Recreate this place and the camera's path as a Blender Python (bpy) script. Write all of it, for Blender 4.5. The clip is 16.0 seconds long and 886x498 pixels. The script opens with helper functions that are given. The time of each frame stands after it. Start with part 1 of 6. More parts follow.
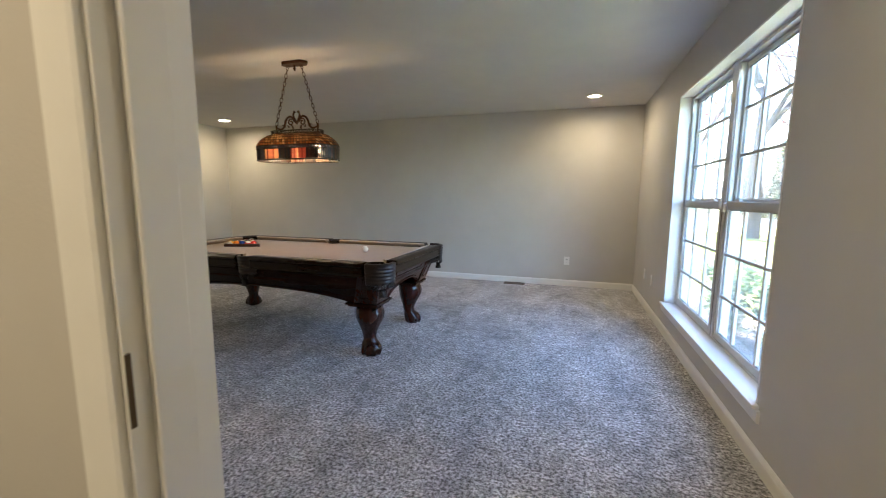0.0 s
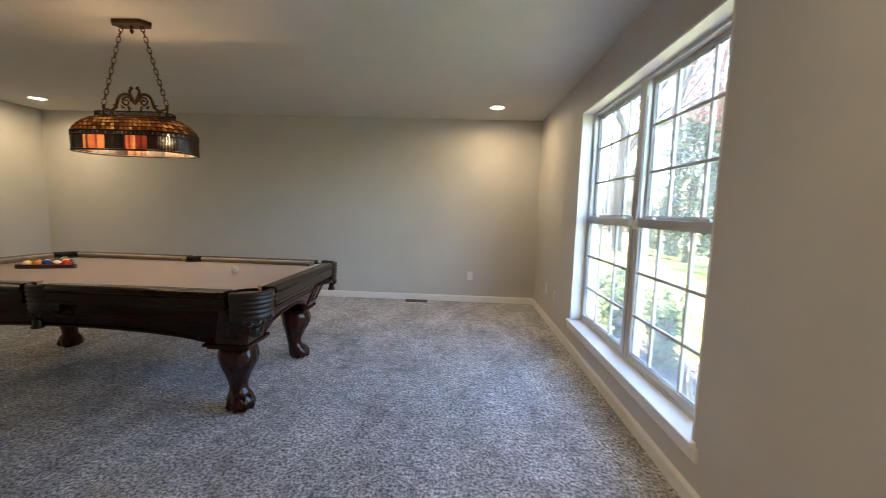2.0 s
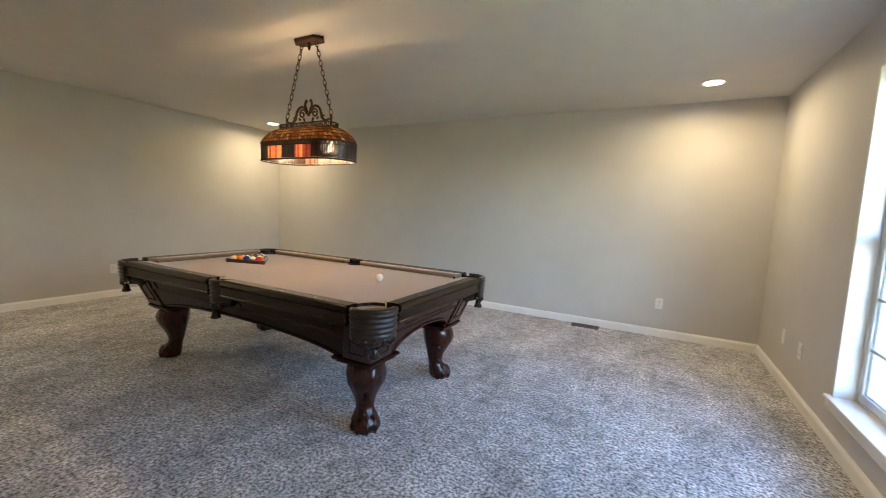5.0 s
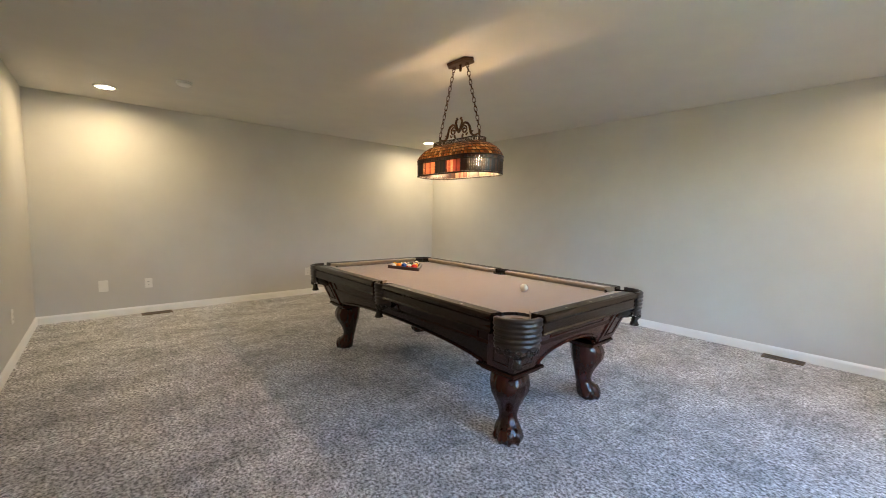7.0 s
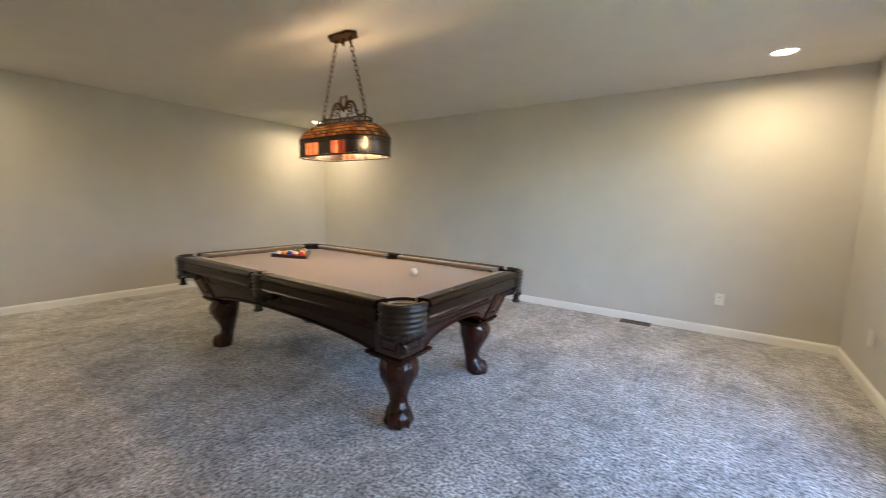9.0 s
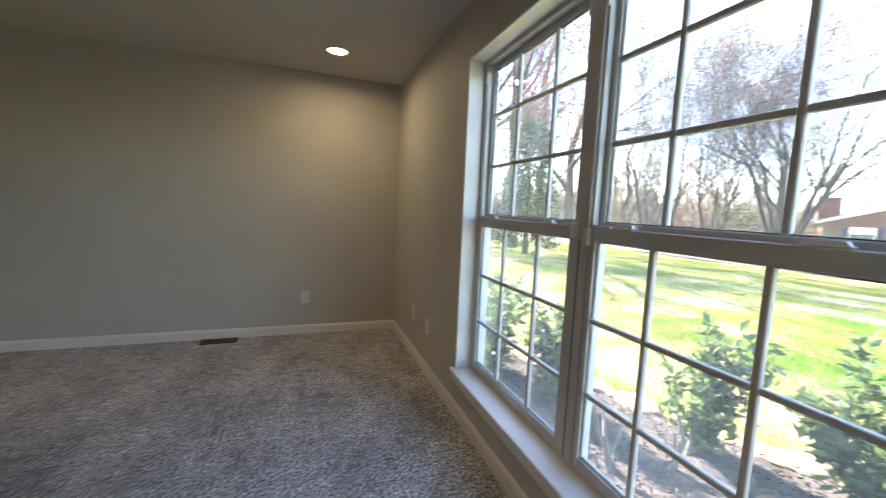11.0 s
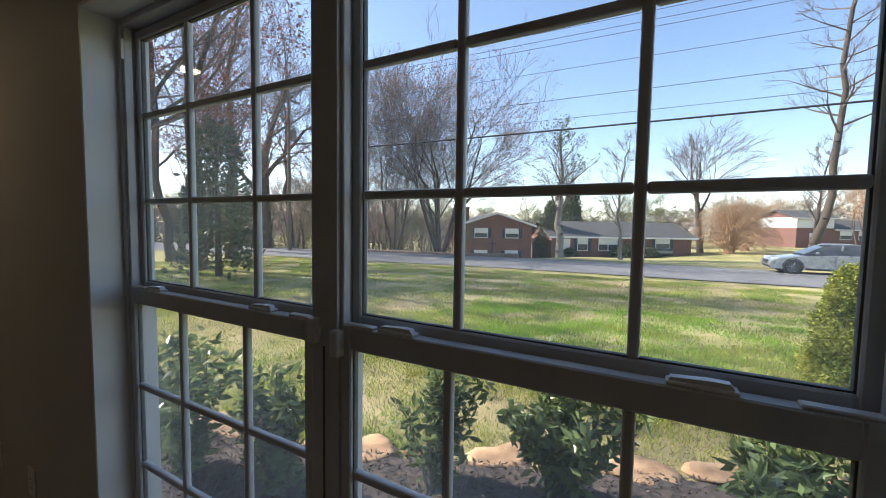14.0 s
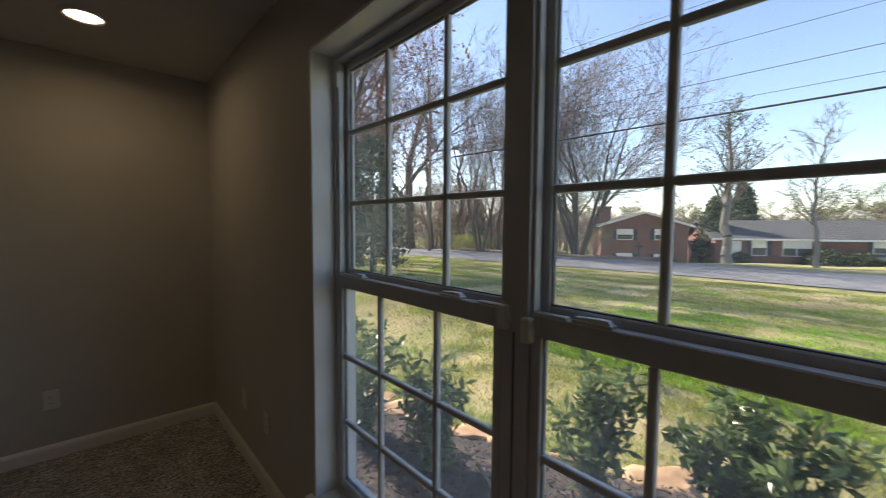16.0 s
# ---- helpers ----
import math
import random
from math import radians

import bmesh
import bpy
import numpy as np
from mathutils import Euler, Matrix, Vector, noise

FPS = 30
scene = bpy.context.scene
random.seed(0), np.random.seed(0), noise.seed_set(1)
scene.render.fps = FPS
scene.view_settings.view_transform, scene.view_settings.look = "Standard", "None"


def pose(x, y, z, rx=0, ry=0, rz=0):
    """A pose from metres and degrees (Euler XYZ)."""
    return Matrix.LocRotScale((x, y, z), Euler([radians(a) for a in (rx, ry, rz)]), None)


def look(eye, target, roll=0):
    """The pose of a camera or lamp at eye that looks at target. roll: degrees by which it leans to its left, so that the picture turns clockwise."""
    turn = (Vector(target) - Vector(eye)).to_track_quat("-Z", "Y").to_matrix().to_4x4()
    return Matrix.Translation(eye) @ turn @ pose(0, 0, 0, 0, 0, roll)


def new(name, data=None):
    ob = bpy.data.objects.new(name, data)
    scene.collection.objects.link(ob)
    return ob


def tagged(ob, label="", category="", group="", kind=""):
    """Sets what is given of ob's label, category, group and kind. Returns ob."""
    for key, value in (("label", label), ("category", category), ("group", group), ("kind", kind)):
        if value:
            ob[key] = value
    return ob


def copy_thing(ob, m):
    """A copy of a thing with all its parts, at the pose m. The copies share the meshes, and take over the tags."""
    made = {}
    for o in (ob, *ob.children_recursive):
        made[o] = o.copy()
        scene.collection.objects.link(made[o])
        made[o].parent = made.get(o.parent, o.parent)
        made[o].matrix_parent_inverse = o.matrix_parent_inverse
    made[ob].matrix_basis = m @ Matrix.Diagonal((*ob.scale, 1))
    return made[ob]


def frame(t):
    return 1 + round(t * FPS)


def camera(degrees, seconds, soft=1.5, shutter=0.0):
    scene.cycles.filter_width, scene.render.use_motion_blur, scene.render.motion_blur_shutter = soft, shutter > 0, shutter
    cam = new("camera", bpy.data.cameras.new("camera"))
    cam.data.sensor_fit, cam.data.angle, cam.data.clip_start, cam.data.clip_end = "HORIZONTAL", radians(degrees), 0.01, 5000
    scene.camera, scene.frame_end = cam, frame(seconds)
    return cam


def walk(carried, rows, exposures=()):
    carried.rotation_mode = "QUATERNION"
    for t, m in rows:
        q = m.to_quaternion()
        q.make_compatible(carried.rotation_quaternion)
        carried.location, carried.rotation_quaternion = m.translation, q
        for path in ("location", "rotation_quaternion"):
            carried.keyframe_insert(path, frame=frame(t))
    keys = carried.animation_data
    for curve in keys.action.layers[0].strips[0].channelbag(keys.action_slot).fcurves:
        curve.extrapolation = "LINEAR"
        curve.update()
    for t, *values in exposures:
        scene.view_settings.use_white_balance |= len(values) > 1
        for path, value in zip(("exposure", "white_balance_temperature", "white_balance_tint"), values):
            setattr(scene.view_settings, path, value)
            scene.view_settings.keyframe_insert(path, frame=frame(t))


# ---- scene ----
cam = camera(96.9, 16.0, soft=0.9, shutter=0.4)
PATH = [
    (0, (0.187, 0.029, 1.237), (-0.409, 1.92, 0.977), 0.4),
    (0.5, (0.129, 0.128, 1.234), (-0.267, 2.069, 0.96), 1.1),
    (1, (0.105, 0.24, 1.242), (0.008, 2.224, 1.007), 1.4),
    (1.5, (0.062, 0.392, 1.251), (0.125, 2.381, 1.05), 1.8),
    (2, (0.039, 0.481, 1.237), (-0.04, 2.469, 1.042), 1.8),
    (2.5, (0.074, 0.667, 1.236), (-0.231, 2.635, 1.052), 2.0),
    (3, (0.114, 0.833, 1.248), (-0.353, 2.767, 1.043), 2.3),
    (3.2, (0.110, 0.878, 1.253), (-0.396, 2.801, 1.036), 2.3),
    (5.3, (0.086, 1.056, 1.254), (-0.944, 2.758, 1.056), 2.3),
    (5.5, (0.091, 1.064, 1.256), (-1.007, 2.724, 1.054), 2.0),
    (6, (0.1, 1.061, 1.265), (-1.158, 2.604, 1.07), 1.7),
    (6.5, (0.099, 1.047, 1.263), (-1.301, 2.463, 1.077), 1.4),
    (7, (0.093, 1.041, 1.252), (-1.415, 2.344, 1.08), 1.3),
    (7.5, (0.089, 1.023, 1.259), (-1.469, 2.264, 1.082), 1.3),
    (8, (0.091, 1.025, 1.258), (-1.46, 2.274, 1.069), 1.2),
    (8.5, (0.093, 1.05, 1.258), (-1.332, 2.437, 1.048), 1.2),
    (9, (0.128, 1.135, 1.253), (-1.006, 2.764, 1.013), 1.3),
    (9.5, (0.146, 1.259, 1.237), (-0.547, 3.118, 0.982), 1.4),
    (10, (0.12, 1.463, 1.252), (-0.081, 3.434, 0.979), 1.4),
    (10.2, (0.108, 1.552, 1.248), (0.090, 3.542, 0.998), 1.5),
    (12.3, (0.439, 2.357, 1.365), (1.987, 3.613, 1.212), 3.2),
    (12.5, (0.457, 2.417, 1.384), (2.104, 3.542, 1.238), 2.9),
    (13, (0.5, 2.447, 1.432), (2.261, 3.387, 1.308), 2.2),
    (13.5, (0.521, 2.437, 1.453), (2.294, 3.354, 1.331), 1.4),
    (14, (0.522, 2.43, 1.452), (2.273, 3.389, 1.328), 0.9),
    (14.5, (0.518, 2.429, 1.453), (2.235, 3.444, 1.314), 0.6),
    (15, (0.508, 2.433, 1.444), (2.159, 3.554, 1.31), 0.6),
    (15.5, (0.472, 2.465, 1.438), (2.005, 3.744, 1.305), 0.6),
    (16, (0.408, 2.509, 1.43), (1.747, 3.99, 1.307), 0.4),
]
EXPOSURES = [(0.0, 4.4, 5700, 10), (1.5, 4.35, 6000, 11), (3.2, 4.12, 6500, 13), (5.3, 4.85, 6050, 10), (7.0, 4.95, 6050, 10), (9.0, 4.9, 6100, 10), (9.6, 4.6, 6350, 10), (10.2, 4.25, 6500, 10), (12.3, 1.7, 6350, 14), (12.8, 1.4, 6350, 14), (13.3, 1.2, 6400, 14), (15.0, 1.15, 6400, 14), (16.0, 1.25, 6700, 16)]
walk(cam, [(t, look(eye, target, roll)) for t, eye, target, roll in PATH], EXPOSURES)

# ---- world and sun ----
SUN_TO = Vector((-0.15, 1.0, 0.0)).normalized()
SUN_EL = radians(36)
world = bpy.data.worlds.new("sky")
scene.world = world
world.use_nodes = True
wn = world.node_tree.nodes
sky = wn.new("ShaderNodeTexSky")
sky.sky_type = 'NISHITA'
sky.sun_disc = False
sky.sun_elevation = SUN_EL
sky.sun_rotation = math.atan2(SUN_TO.x, SUN_TO.y)
sky.air_density, sky.dust_density, sky.ozone_density = 1.0, 0.5, 1.6
wn["Background"].inputs["Strength"].default_value = 0.14
world.node_tree.links.new(sky.outputs["Color"], wn["Background"].inputs["Color"])
sun = new("sun", bpy.data.lights.new("sun", 'SUN'))
sun.data.energy, sun.data.angle, sun.data.color = 5.0, radians(0.5), (1.0, 0.93, 0.82)
sun_dir = Vector((SUN_TO.x * math.cos(SUN_EL), SUN_TO.y * math.cos(SUN_EL), math.sin(SUN_EL)))
sun.matrix_world = look(Vector((0, 0, 30)), Vector((0, 0, 30)) - sun_dir)

CAN_SPOTS = [(0.431, 5.173), (-5.134, 5.187), (-5.145, 1.10), (0.431, 1.10), (-0.55, -0.62)]
CAN_POWER = 0.57
BULB_POWER = 0.26


# ---- materials ----
def nodes_of(name):
    m = bpy.data.materials.new(name)
    m.use_nodes = True
    nt = m.node_tree
    return m, nt, nt.nodes, nt.links, nt.nodes["Principled BSDF"]


def surface(name, c1, c2, scale=8.0, rough=0.6, metal=0.0, bump=0.0, bscale=80.0, big=0.0, bigscale=0.7, coat=0.0,
            sheen=0.0, stretch=(1, 1, 1), rvar=0.08, rand=0.0, spec=0.5, detail=5.0, island=False):
    """Two-scale noise colour, roughness variation and fine bump."""
    m, nt, n, l, b = nodes_of(name)
    tc = n.new("ShaderNodeTexCoord")
    mp = n.new("ShaderNodeMapping")
    mp.inputs["Scale"].default_value = stretch
    l.new(tc.outputs["Object"], mp.inputs["Vector"])
    n1 = n.new("ShaderNodeTexNoise")
    n1.inputs["Scale"].default_value, n1.inputs["Detail"].default_value = scale, detail
    l.new(mp.outputs["Vector"], n1.inputs["Vector"])
    ramp = n.new("ShaderNodeValToRGB")
    ramp.color_ramp.elements[0].position, ramp.color_ramp.elements[1].position = 0.32, 0.68
    ramp.color_ramp.elements[0].color, ramp.color_ramp.elements[1].color = (*c1, 1), (*c2, 1)
    l.new(n1.outputs["Fac"], ramp.inputs["Fac"])
    col = ramp.outputs["Color"]
    if big > 0:
        n2 = n.new("ShaderNodeTexNoise")
        n2.inputs["Scale"].default_value, n2.inputs["Detail"].default_value = bigscale, 3.0
        l.new(mp.outputs["Vector"], n2.inputs["Vector"])
        mr = n.new("ShaderNodeMapRange")
        mr.inputs["From Min"].default_value, mr.inputs["From Max"].default_value = 0.3, 0.7
        mr.inputs["To Min"].default_value, mr.inputs["To Max"].default_value = 1 - big, 1 + big
        l.new(n2.outputs["Fac"], mr.inputs["Value"])
        hs = n.new("ShaderNodeHueSaturation")
        l.new(mr.outputs["Result"], hs.inputs["Value"])
        l.new(col, hs.inputs["Color"])
        col = hs.outputs["Color"]
    if rand > 0:
        mr = n.new("ShaderNodeMapRange")
        mr.inputs["To Min"].default_value, mr.inputs["To Max"].default_value = 1 - rand, 1 + rand
        if island:
            src = n.new("ShaderNodeNewGeometry").outputs["Random Per Island"]
        else:
            src = n.new("ShaderNodeObjectInfo").outputs["Random"]
        l.new(src, mr.inputs["Value"])
        hs = n.new("ShaderNodeHueSaturation")
        l.new(mr.outputs["Result"], hs.inputs["Value"])
        l.new(col, hs.inputs["Color"])
        col = hs.outputs["Color"]
    l.new(col, b.inputs["Base Color"])
    rr = n.new("ShaderNodeMapRange")
    rr.inputs["To Min"].default_value, rr.inputs["To Max"].default_value = max(0.02, rough - rvar), min(1, rough + rvar)
    l.new(n1.outputs["Fac"], rr.inputs["Value"])
    l.new(rr.outputs["Result"], b.inputs["Roughness"])
    b.inputs["Metallic"].default_value = metal
    b.inputs["Coat Weight"].default_value = coat
    b.inputs["Coat Roughness"].default_value = 0.12
    b.inputs["Sheen Weight"].default_value = sheen
    b.inputs["Specular IOR Level"].default_value = spec
    if bump > 0:
        n3 = n.new("ShaderNodeTexNoise")
        n3.inputs["Scale"].default_value, n3.inputs["Detail"].default_value = bscale, 4.0
        l.new(mp.outputs["Vector"], n3.inputs["Vector"])
        bp = n.new("ShaderNodeBump")
        bp.inputs["Strength"].default_value, bp.inputs["Distance"].default_value = bump, 0.004
        l.new(n3.outputs["Fac"], bp.inputs["Height"])
        l.new(bp.outputs["Normal"], b.inputs["Normal"])
    return m


def glowing(name, color, strength):
    m, nt, n, l, b = nodes_of(name)
    b.inputs["Base Color"].default_value = (0.9, 0.9, 0.88, 1)
    b.inputs["Emission Color"].default_value = (*color, 1)
    b.inputs["Emission Strength"].default_value = strength
    return m


def clear_glass(name, tint=(0.98, 0.99, 0.985), veil=0.055):
    m, nt, n, l, b = nodes_of(name)
    tr = n.new("ShaderNodeBsdfTransparent")
    tr.inputs["Color"].default_value = (*tint, 1)
    gl = n.new("ShaderNodeBsdfGlossy")
    gl.inputs["Roughness"].default_value = 0.015
    fr = n.new("ShaderNodeLayerWeight")
    fr.inputs["Blend"].default_value = 0.5
    pw = n.new("ShaderNodeMath")
    pw.operation = 'POWER'
    pw.inputs[1].default_value = 4.0
    l.new(fr.outputs["Facing"], pw.inputs[0])
    mr = n.new("ShaderNodeMapRange")
    mr.inputs["To Min"].default_value, mr.inputs["To Max"].default_value = 0.04, 0.9
    l.new(pw.outputs["Value"], mr.inputs["Value"])
    mx = n.new("ShaderNodeMixShader")
    l.new(mr.outputs["Result"], mx.inputs["Fac"])
    l.new(tr.outputs["BSDF"], mx.inputs[1])
    l.new(gl.outputs["BSDF"], mx.inputs[2])
    # the glass's pale haze over the view, put in as a patchy translucent film
    du = n.new("ShaderNodeBsdfTranslucent")
    du.inputs["Color"].default_value = (0.85, 0.86, 0.86, 1)
    tc = n.new("ShaderNodeTexCoord")
    ns = n.new("ShaderNodeTexNoise")
    ns.inputs["Scale"].default_value, ns.inputs["Detail"].default_value = 2.2, 6.0
    l.new(tc.outputs["Object"], ns.inputs["Vector"])
    md = n.new("ShaderNodeMapRange")
    md.inputs["From Min"].default_value, md.inputs["From Max"].default_value = 0.3, 0.75
    md.inputs["To Min"].default_value, md.inputs["To Max"].default_value = veil * 0.4, veil * 1.6
    l.new(ns.outputs["Fac"], md.inputs["Value"])
    md2 = n.new("ShaderNodeMixShader")
    l.new(md.outputs["Result"], md2.inputs["Fac"])
    l.new(mx.outputs["Shader"], md2.inputs[1])
    l.new(du.outputs["BSDF"], md2.inputs[2])
    l.new(md2.outputs["Shader"], n["Material Output"].inputs["Surface"])
    return m


M_WALL = surface("wall_paint", (0.56, 0.54, 0.505), (0.59, 0.57, 0.535), 3.0, 0.62, bump=0.12, bscale=160, big=0.02, bigscale=0.8, spec=0.35)
M_CEIL = surface("ceiling_paint", (0.62, 0.605, 0.575), (0.65, 0.635, 0.60), 4.0, 0.8, bump=0.10, bscale=120, spec=0.2)
M_TRIM = surface("white_trim_paint", (0.84, 0.835, 0.81), (0.87, 0.865, 0.84), 6.0, 0.35, bump=0.04, bscale=60, big=0.03, bigscale=2)
M_VINYL = surface("almond_window_vinyl", (0.56, 0.56, 0.545), (0.62, 0.615, 0.60), 5.0, 0.42, bump=0.03, bscale=90)
M_GASKET = surface("grey_gasket", (0.10, 0.10, 0.10), (0.16, 0.16, 0.15), 30.0, 0.7)
M_PLASTIC = surface("white_plastic", (0.76, 0.75, 0.71), (0.80, 0.79, 0.75), 10.0, 0.35)
M_SLOT = surface("dark_slot", (0.02, 0.02, 0.02), (0.04, 0.04, 0.04), 30.0, 0.7)
M_PANE = clear_glass("window_glass")
M_STEEL = surface("brushed_steel", (0.35, 0.34, 0.32), (0.45, 0.44, 0.42), 40, 0.35, metal=1.0)
M_BROWNMETAL = surface("brown_register_metal", (0.10, 0.075, 0.05), (0.14, 0.10, 0.07), 30, 0.5, metal=0.4)


def carpet_material():
    m, nt, n, l, b = nodes_of("grey_cut_pile_carpet")
    tc = n.new("ShaderNodeTexCoord")
    fine = n.new("ShaderNodeTexNoise")
    fine.inputs["Scale"].default_value, fine.inputs["Detail"].default_value, fine.inputs["Roughness"].default_value = 62.0, 4.0, 0.76
    l.new(tc.outputs["Object"], fine.inputs["Vector"])
    mid = n.new("ShaderNodeTexNoise")
    mid.inputs["Scale"].default_value, mid.inputs["Detail"].default_value = 14.0, 5.0
    l.new(tc.outputs["Object"], mid.inputs["Vector"])
    mp = n.new("ShaderNodeMapping")
    mp.inputs["Rotation"].default_value = (0, 0, radians(24))
    mp.inputs["Scale"].default_value = (1.5, 0.8, 1)
    l.new(tc.outputs["Object"], mp.inputs["Vector"])
    large = n.new("ShaderNodeTexNoise")
    large.inputs["Scale"].default_value, large.inputs["Detail"].default_value = 2.4, 4.0
    l.new(mp.outputs["Vector"], large.inputs["Vector"])
    ramp = n.new("ShaderNodeValToRGB")
    ramp.color_ramp.elements[0].position, ramp.color_ramp.elements[1].position = 0.40, 0.60
    ramp.color_ramp.elements[0].color, ramp.color_ramp.elements[1].color = (0.12, 0.115, 0.12, 1), (0.97, 0.96, 0.98, 1)
    l.new(fine.outputs["Fac"], ramp.inputs["Fac"])
    add = n.new("ShaderNodeMath")
    add.operation = 'ADD'
    l.new(mid.outputs["Fac"], add.inputs[0])
    l.new(large.outputs["Fac"], add.inputs[1])
    mr = n.new("ShaderNodeMapRange")
    mr.inputs["From Min"].default_value, mr.inputs["From Max"].default_value = 0.7, 1.3
    mr.inputs["To Min"].default_value, mr.inputs["To Max"].default_value = 0.48, 1.24
    l.new(add.outputs["Value"], mr.inputs["Value"])
    hs = n.new("ShaderNodeHueSaturation")
    l.new(mr.outputs["Result"], hs.inputs["Value"])
    l.new(ramp.outputs["Color"], hs.inputs["Color"])
    l.new(hs.outputs["Color"], b.inputs["Base Color"])
    b.inputs["Roughness"].default_value = 0.95
    b.inputs["Specular IOR Level"].default_value = 0.15
    b.inputs["Sheen Weight"].default_value = 0.25
    bp = n.new("ShaderNodeBump")
    bp.inputs["Strength"].default_value, bp.inputs["Distance"].default_value = 1.0, 0.012
    l.new(fine.outputs["Fac"], bp.inputs["Height"])
    l.new(bp.outputs["Normal"], b.inputs["Normal"])
    return m


M_CARPET = carpet_material()


# ---- building kit ----
def part(name, bm, material, parent=None, label="", smooth=False, m=None):
    """Links a bmesh as one mesh object, under a thing or part where one is given."""
    me = bpy.data.meshes.new(name)
    bmesh.ops.recalc_face_normals(bm, faces=bm.faces)
    bm.to_mesh(me)
    bm.free()
    if smooth:
        for p in me.polygons:
            p.use_smooth = True
    me.materials.append(material)
    ob = new(name, me)
    if parent is not None:
        ob.parent = parent
    if m is not None:
        ob.matrix_basis = m
    if label:
        ob["label"] = label
    return ob


def share(name, mesh, parent, m):
    """Another object on a mesh that stands already."""
    ob = new(name, mesh)
    ob.parent = parent
    ob.matrix_basis = m
    return ob


def empty(name, m, label, category, group="", kind=""):
    ob = new(name)
    ob.empty_display_size = 0.1
    ob.matrix_basis = m
    return tagged(ob, label, category, group, kind)


def add_box(bm, a, b, bevel=0.0, seg=1):
    vs = [bm.verts.new((x, y, z)) for x in (a[0], b[0]) for y in (a[1], b[1]) for z in (a[2], b[2])]
    fs = [bm.faces.new([vs[i] for i in q]) for q in ((0, 1, 3, 2), (4, 6, 7, 5), (0, 4, 5, 1), (2, 3, 7, 6), (0, 2, 6, 4), (1, 5, 7, 3))]
    if bevel > 0:
        es = {e for f in fs for e in f.edges}
        bmesh.ops.bevel(bm, geom=list(es), offset=bevel, segments=seg, affect='EDGES', profile=0.5)
    return bm


def boxed(a, b, bevel=0.0, seg=1):
    return add_box(bmesh.new(), a, b, bevel, seg)


def add_lathe(bm, profile, seg=24, at=(0, 0, 0), closed=True, sx=1.0, sy=1.0):
    rings = []
    for r, z in profile:
        rings.append([bm.verts.new((at[0] + sx * r * math.cos(2 * math.pi * i / seg), at[1] + sy * r * math.sin(2 * math.pi * i / seg), at[2] + z)) for i in range(seg)])
    for p, q in zip(rings, rings[1:]):
        for i in range(seg):
            bm.faces.new((p[i], p[(i + 1) % seg], q[(i + 1) % seg], q[i]))
    if closed:
        bm.faces.new(rings[0][::-1])
        bm.faces.new(rings[-1])
    return bm


def lathed(profile, seg=24, at=(0, 0, 0), closed=True, sx=1.0, sy=1.0):
    return add_lathe(bmesh.new(), profile, seg, at, closed, sx, sy)


def add_tube(bm, pts, radii, seg=8, caps=True, loop=False):
    """A round bar along points; radii one number or one for each point."""
    pts = [Vector(p) for p in pts]
    n = len(pts)
    if not isinstance(radii, (list, tuple)):
        radii = [radii] * n
    rings, ref = [], None
    for i, p in enumerate(pts):
        a = pts[(i - 1) % n] if loop or i > 0 else p
        b = pts[(i + 1) % n] if loop or i < n - 1 else p
        d = (b - a).normalized()
        if ref is None:
            ref = d.orthogonal().normalized()
        ref = (ref - d * ref.dot(d))
        ref = ref.normalized() if ref.length > 1e-6 else d.orthogonal().normalized()
        side = d.cross(ref)
        rings.append([bm.verts.new(p + radii[i] * (math.cos(2 * math.pi * k / seg) * ref + math.sin(2 * math.pi * k / seg) * side)) for k in range(seg)])
    for i in range(n if loop else n - 1):
        p, q = rings[i], rings[(i + 1) % n]
        for k in range(seg):
            bm.faces.new((p[k], p[(k + 1) % seg], q[(k + 1) % seg], q[k]))
    if caps and not loop:
        bm.faces.new(rings[0][::-1])
        bm.faces.new(rings[-1])
    return bm


def tubed(pts, radii, seg=8, caps=True, loop=False):
    return add_tube(bmesh.new(), pts, radii, seg, caps, loop)


def add_prism(bm, poly, axis, lo, hi, bevel=0.0):
    """A flat outline, extruded along an axis between lo and hi."""
    def at(u, v, w):
        return (w, u, v) if axis == "x" else (u, w, v) if axis == "y" else (u, v, w)
    a = [bm.verts.new(at(u, v, lo)) for u, v in poly]
    b = [bm.verts.new(at(u, v, hi)) for u, v in poly]
    fs = [bm.faces.new(a[::-1]), bm.faces.new(b)]
    for i in range(len(poly)):
        j = (i + 1) % len(poly)
        fs.append(bm.faces.new((a[i], a[j], b[j], b[i])))
    if bevel > 0:
        es = {e for f in fs[:2] for e in f.edges}
        bmesh.ops.bevel(bm, geom=list(es), offset=bevel, segments=2, affect='EDGES', profile=0.5)
    return bm


def prism(poly, axis, lo, hi, bevel=0.0):
    return add_prism(bmesh.new(), poly, axis, lo, hi, bevel)


def add_ball(bm, at, r, seg=16, rings=10, scale=(1, 1, 1)):
    bmesh.ops.create_uvsphere(bm, u_segments=seg, v_segments=rings, radius=r, matrix=Matrix.Translation(at) @ Matrix.Diagonal((*scale, 1)))
    return bm


def loft(sections):
    """Skin over a list of closed rings of equal count."""
    bm = bmesh.new()
    rings = [[bm.verts.new(p) for p in s] for s in sections]
    n = len(rings[0])
    for p, q in zip(rings, rings[1:]):
        for i in range(n):
            bm.faces.new((p[i], p[(i + 1) % n], q[(i + 1) % n], q[i]))
    bm.faces.new(rings[0][::-1])
    bm.faces.new(rings[-1])
    return bm


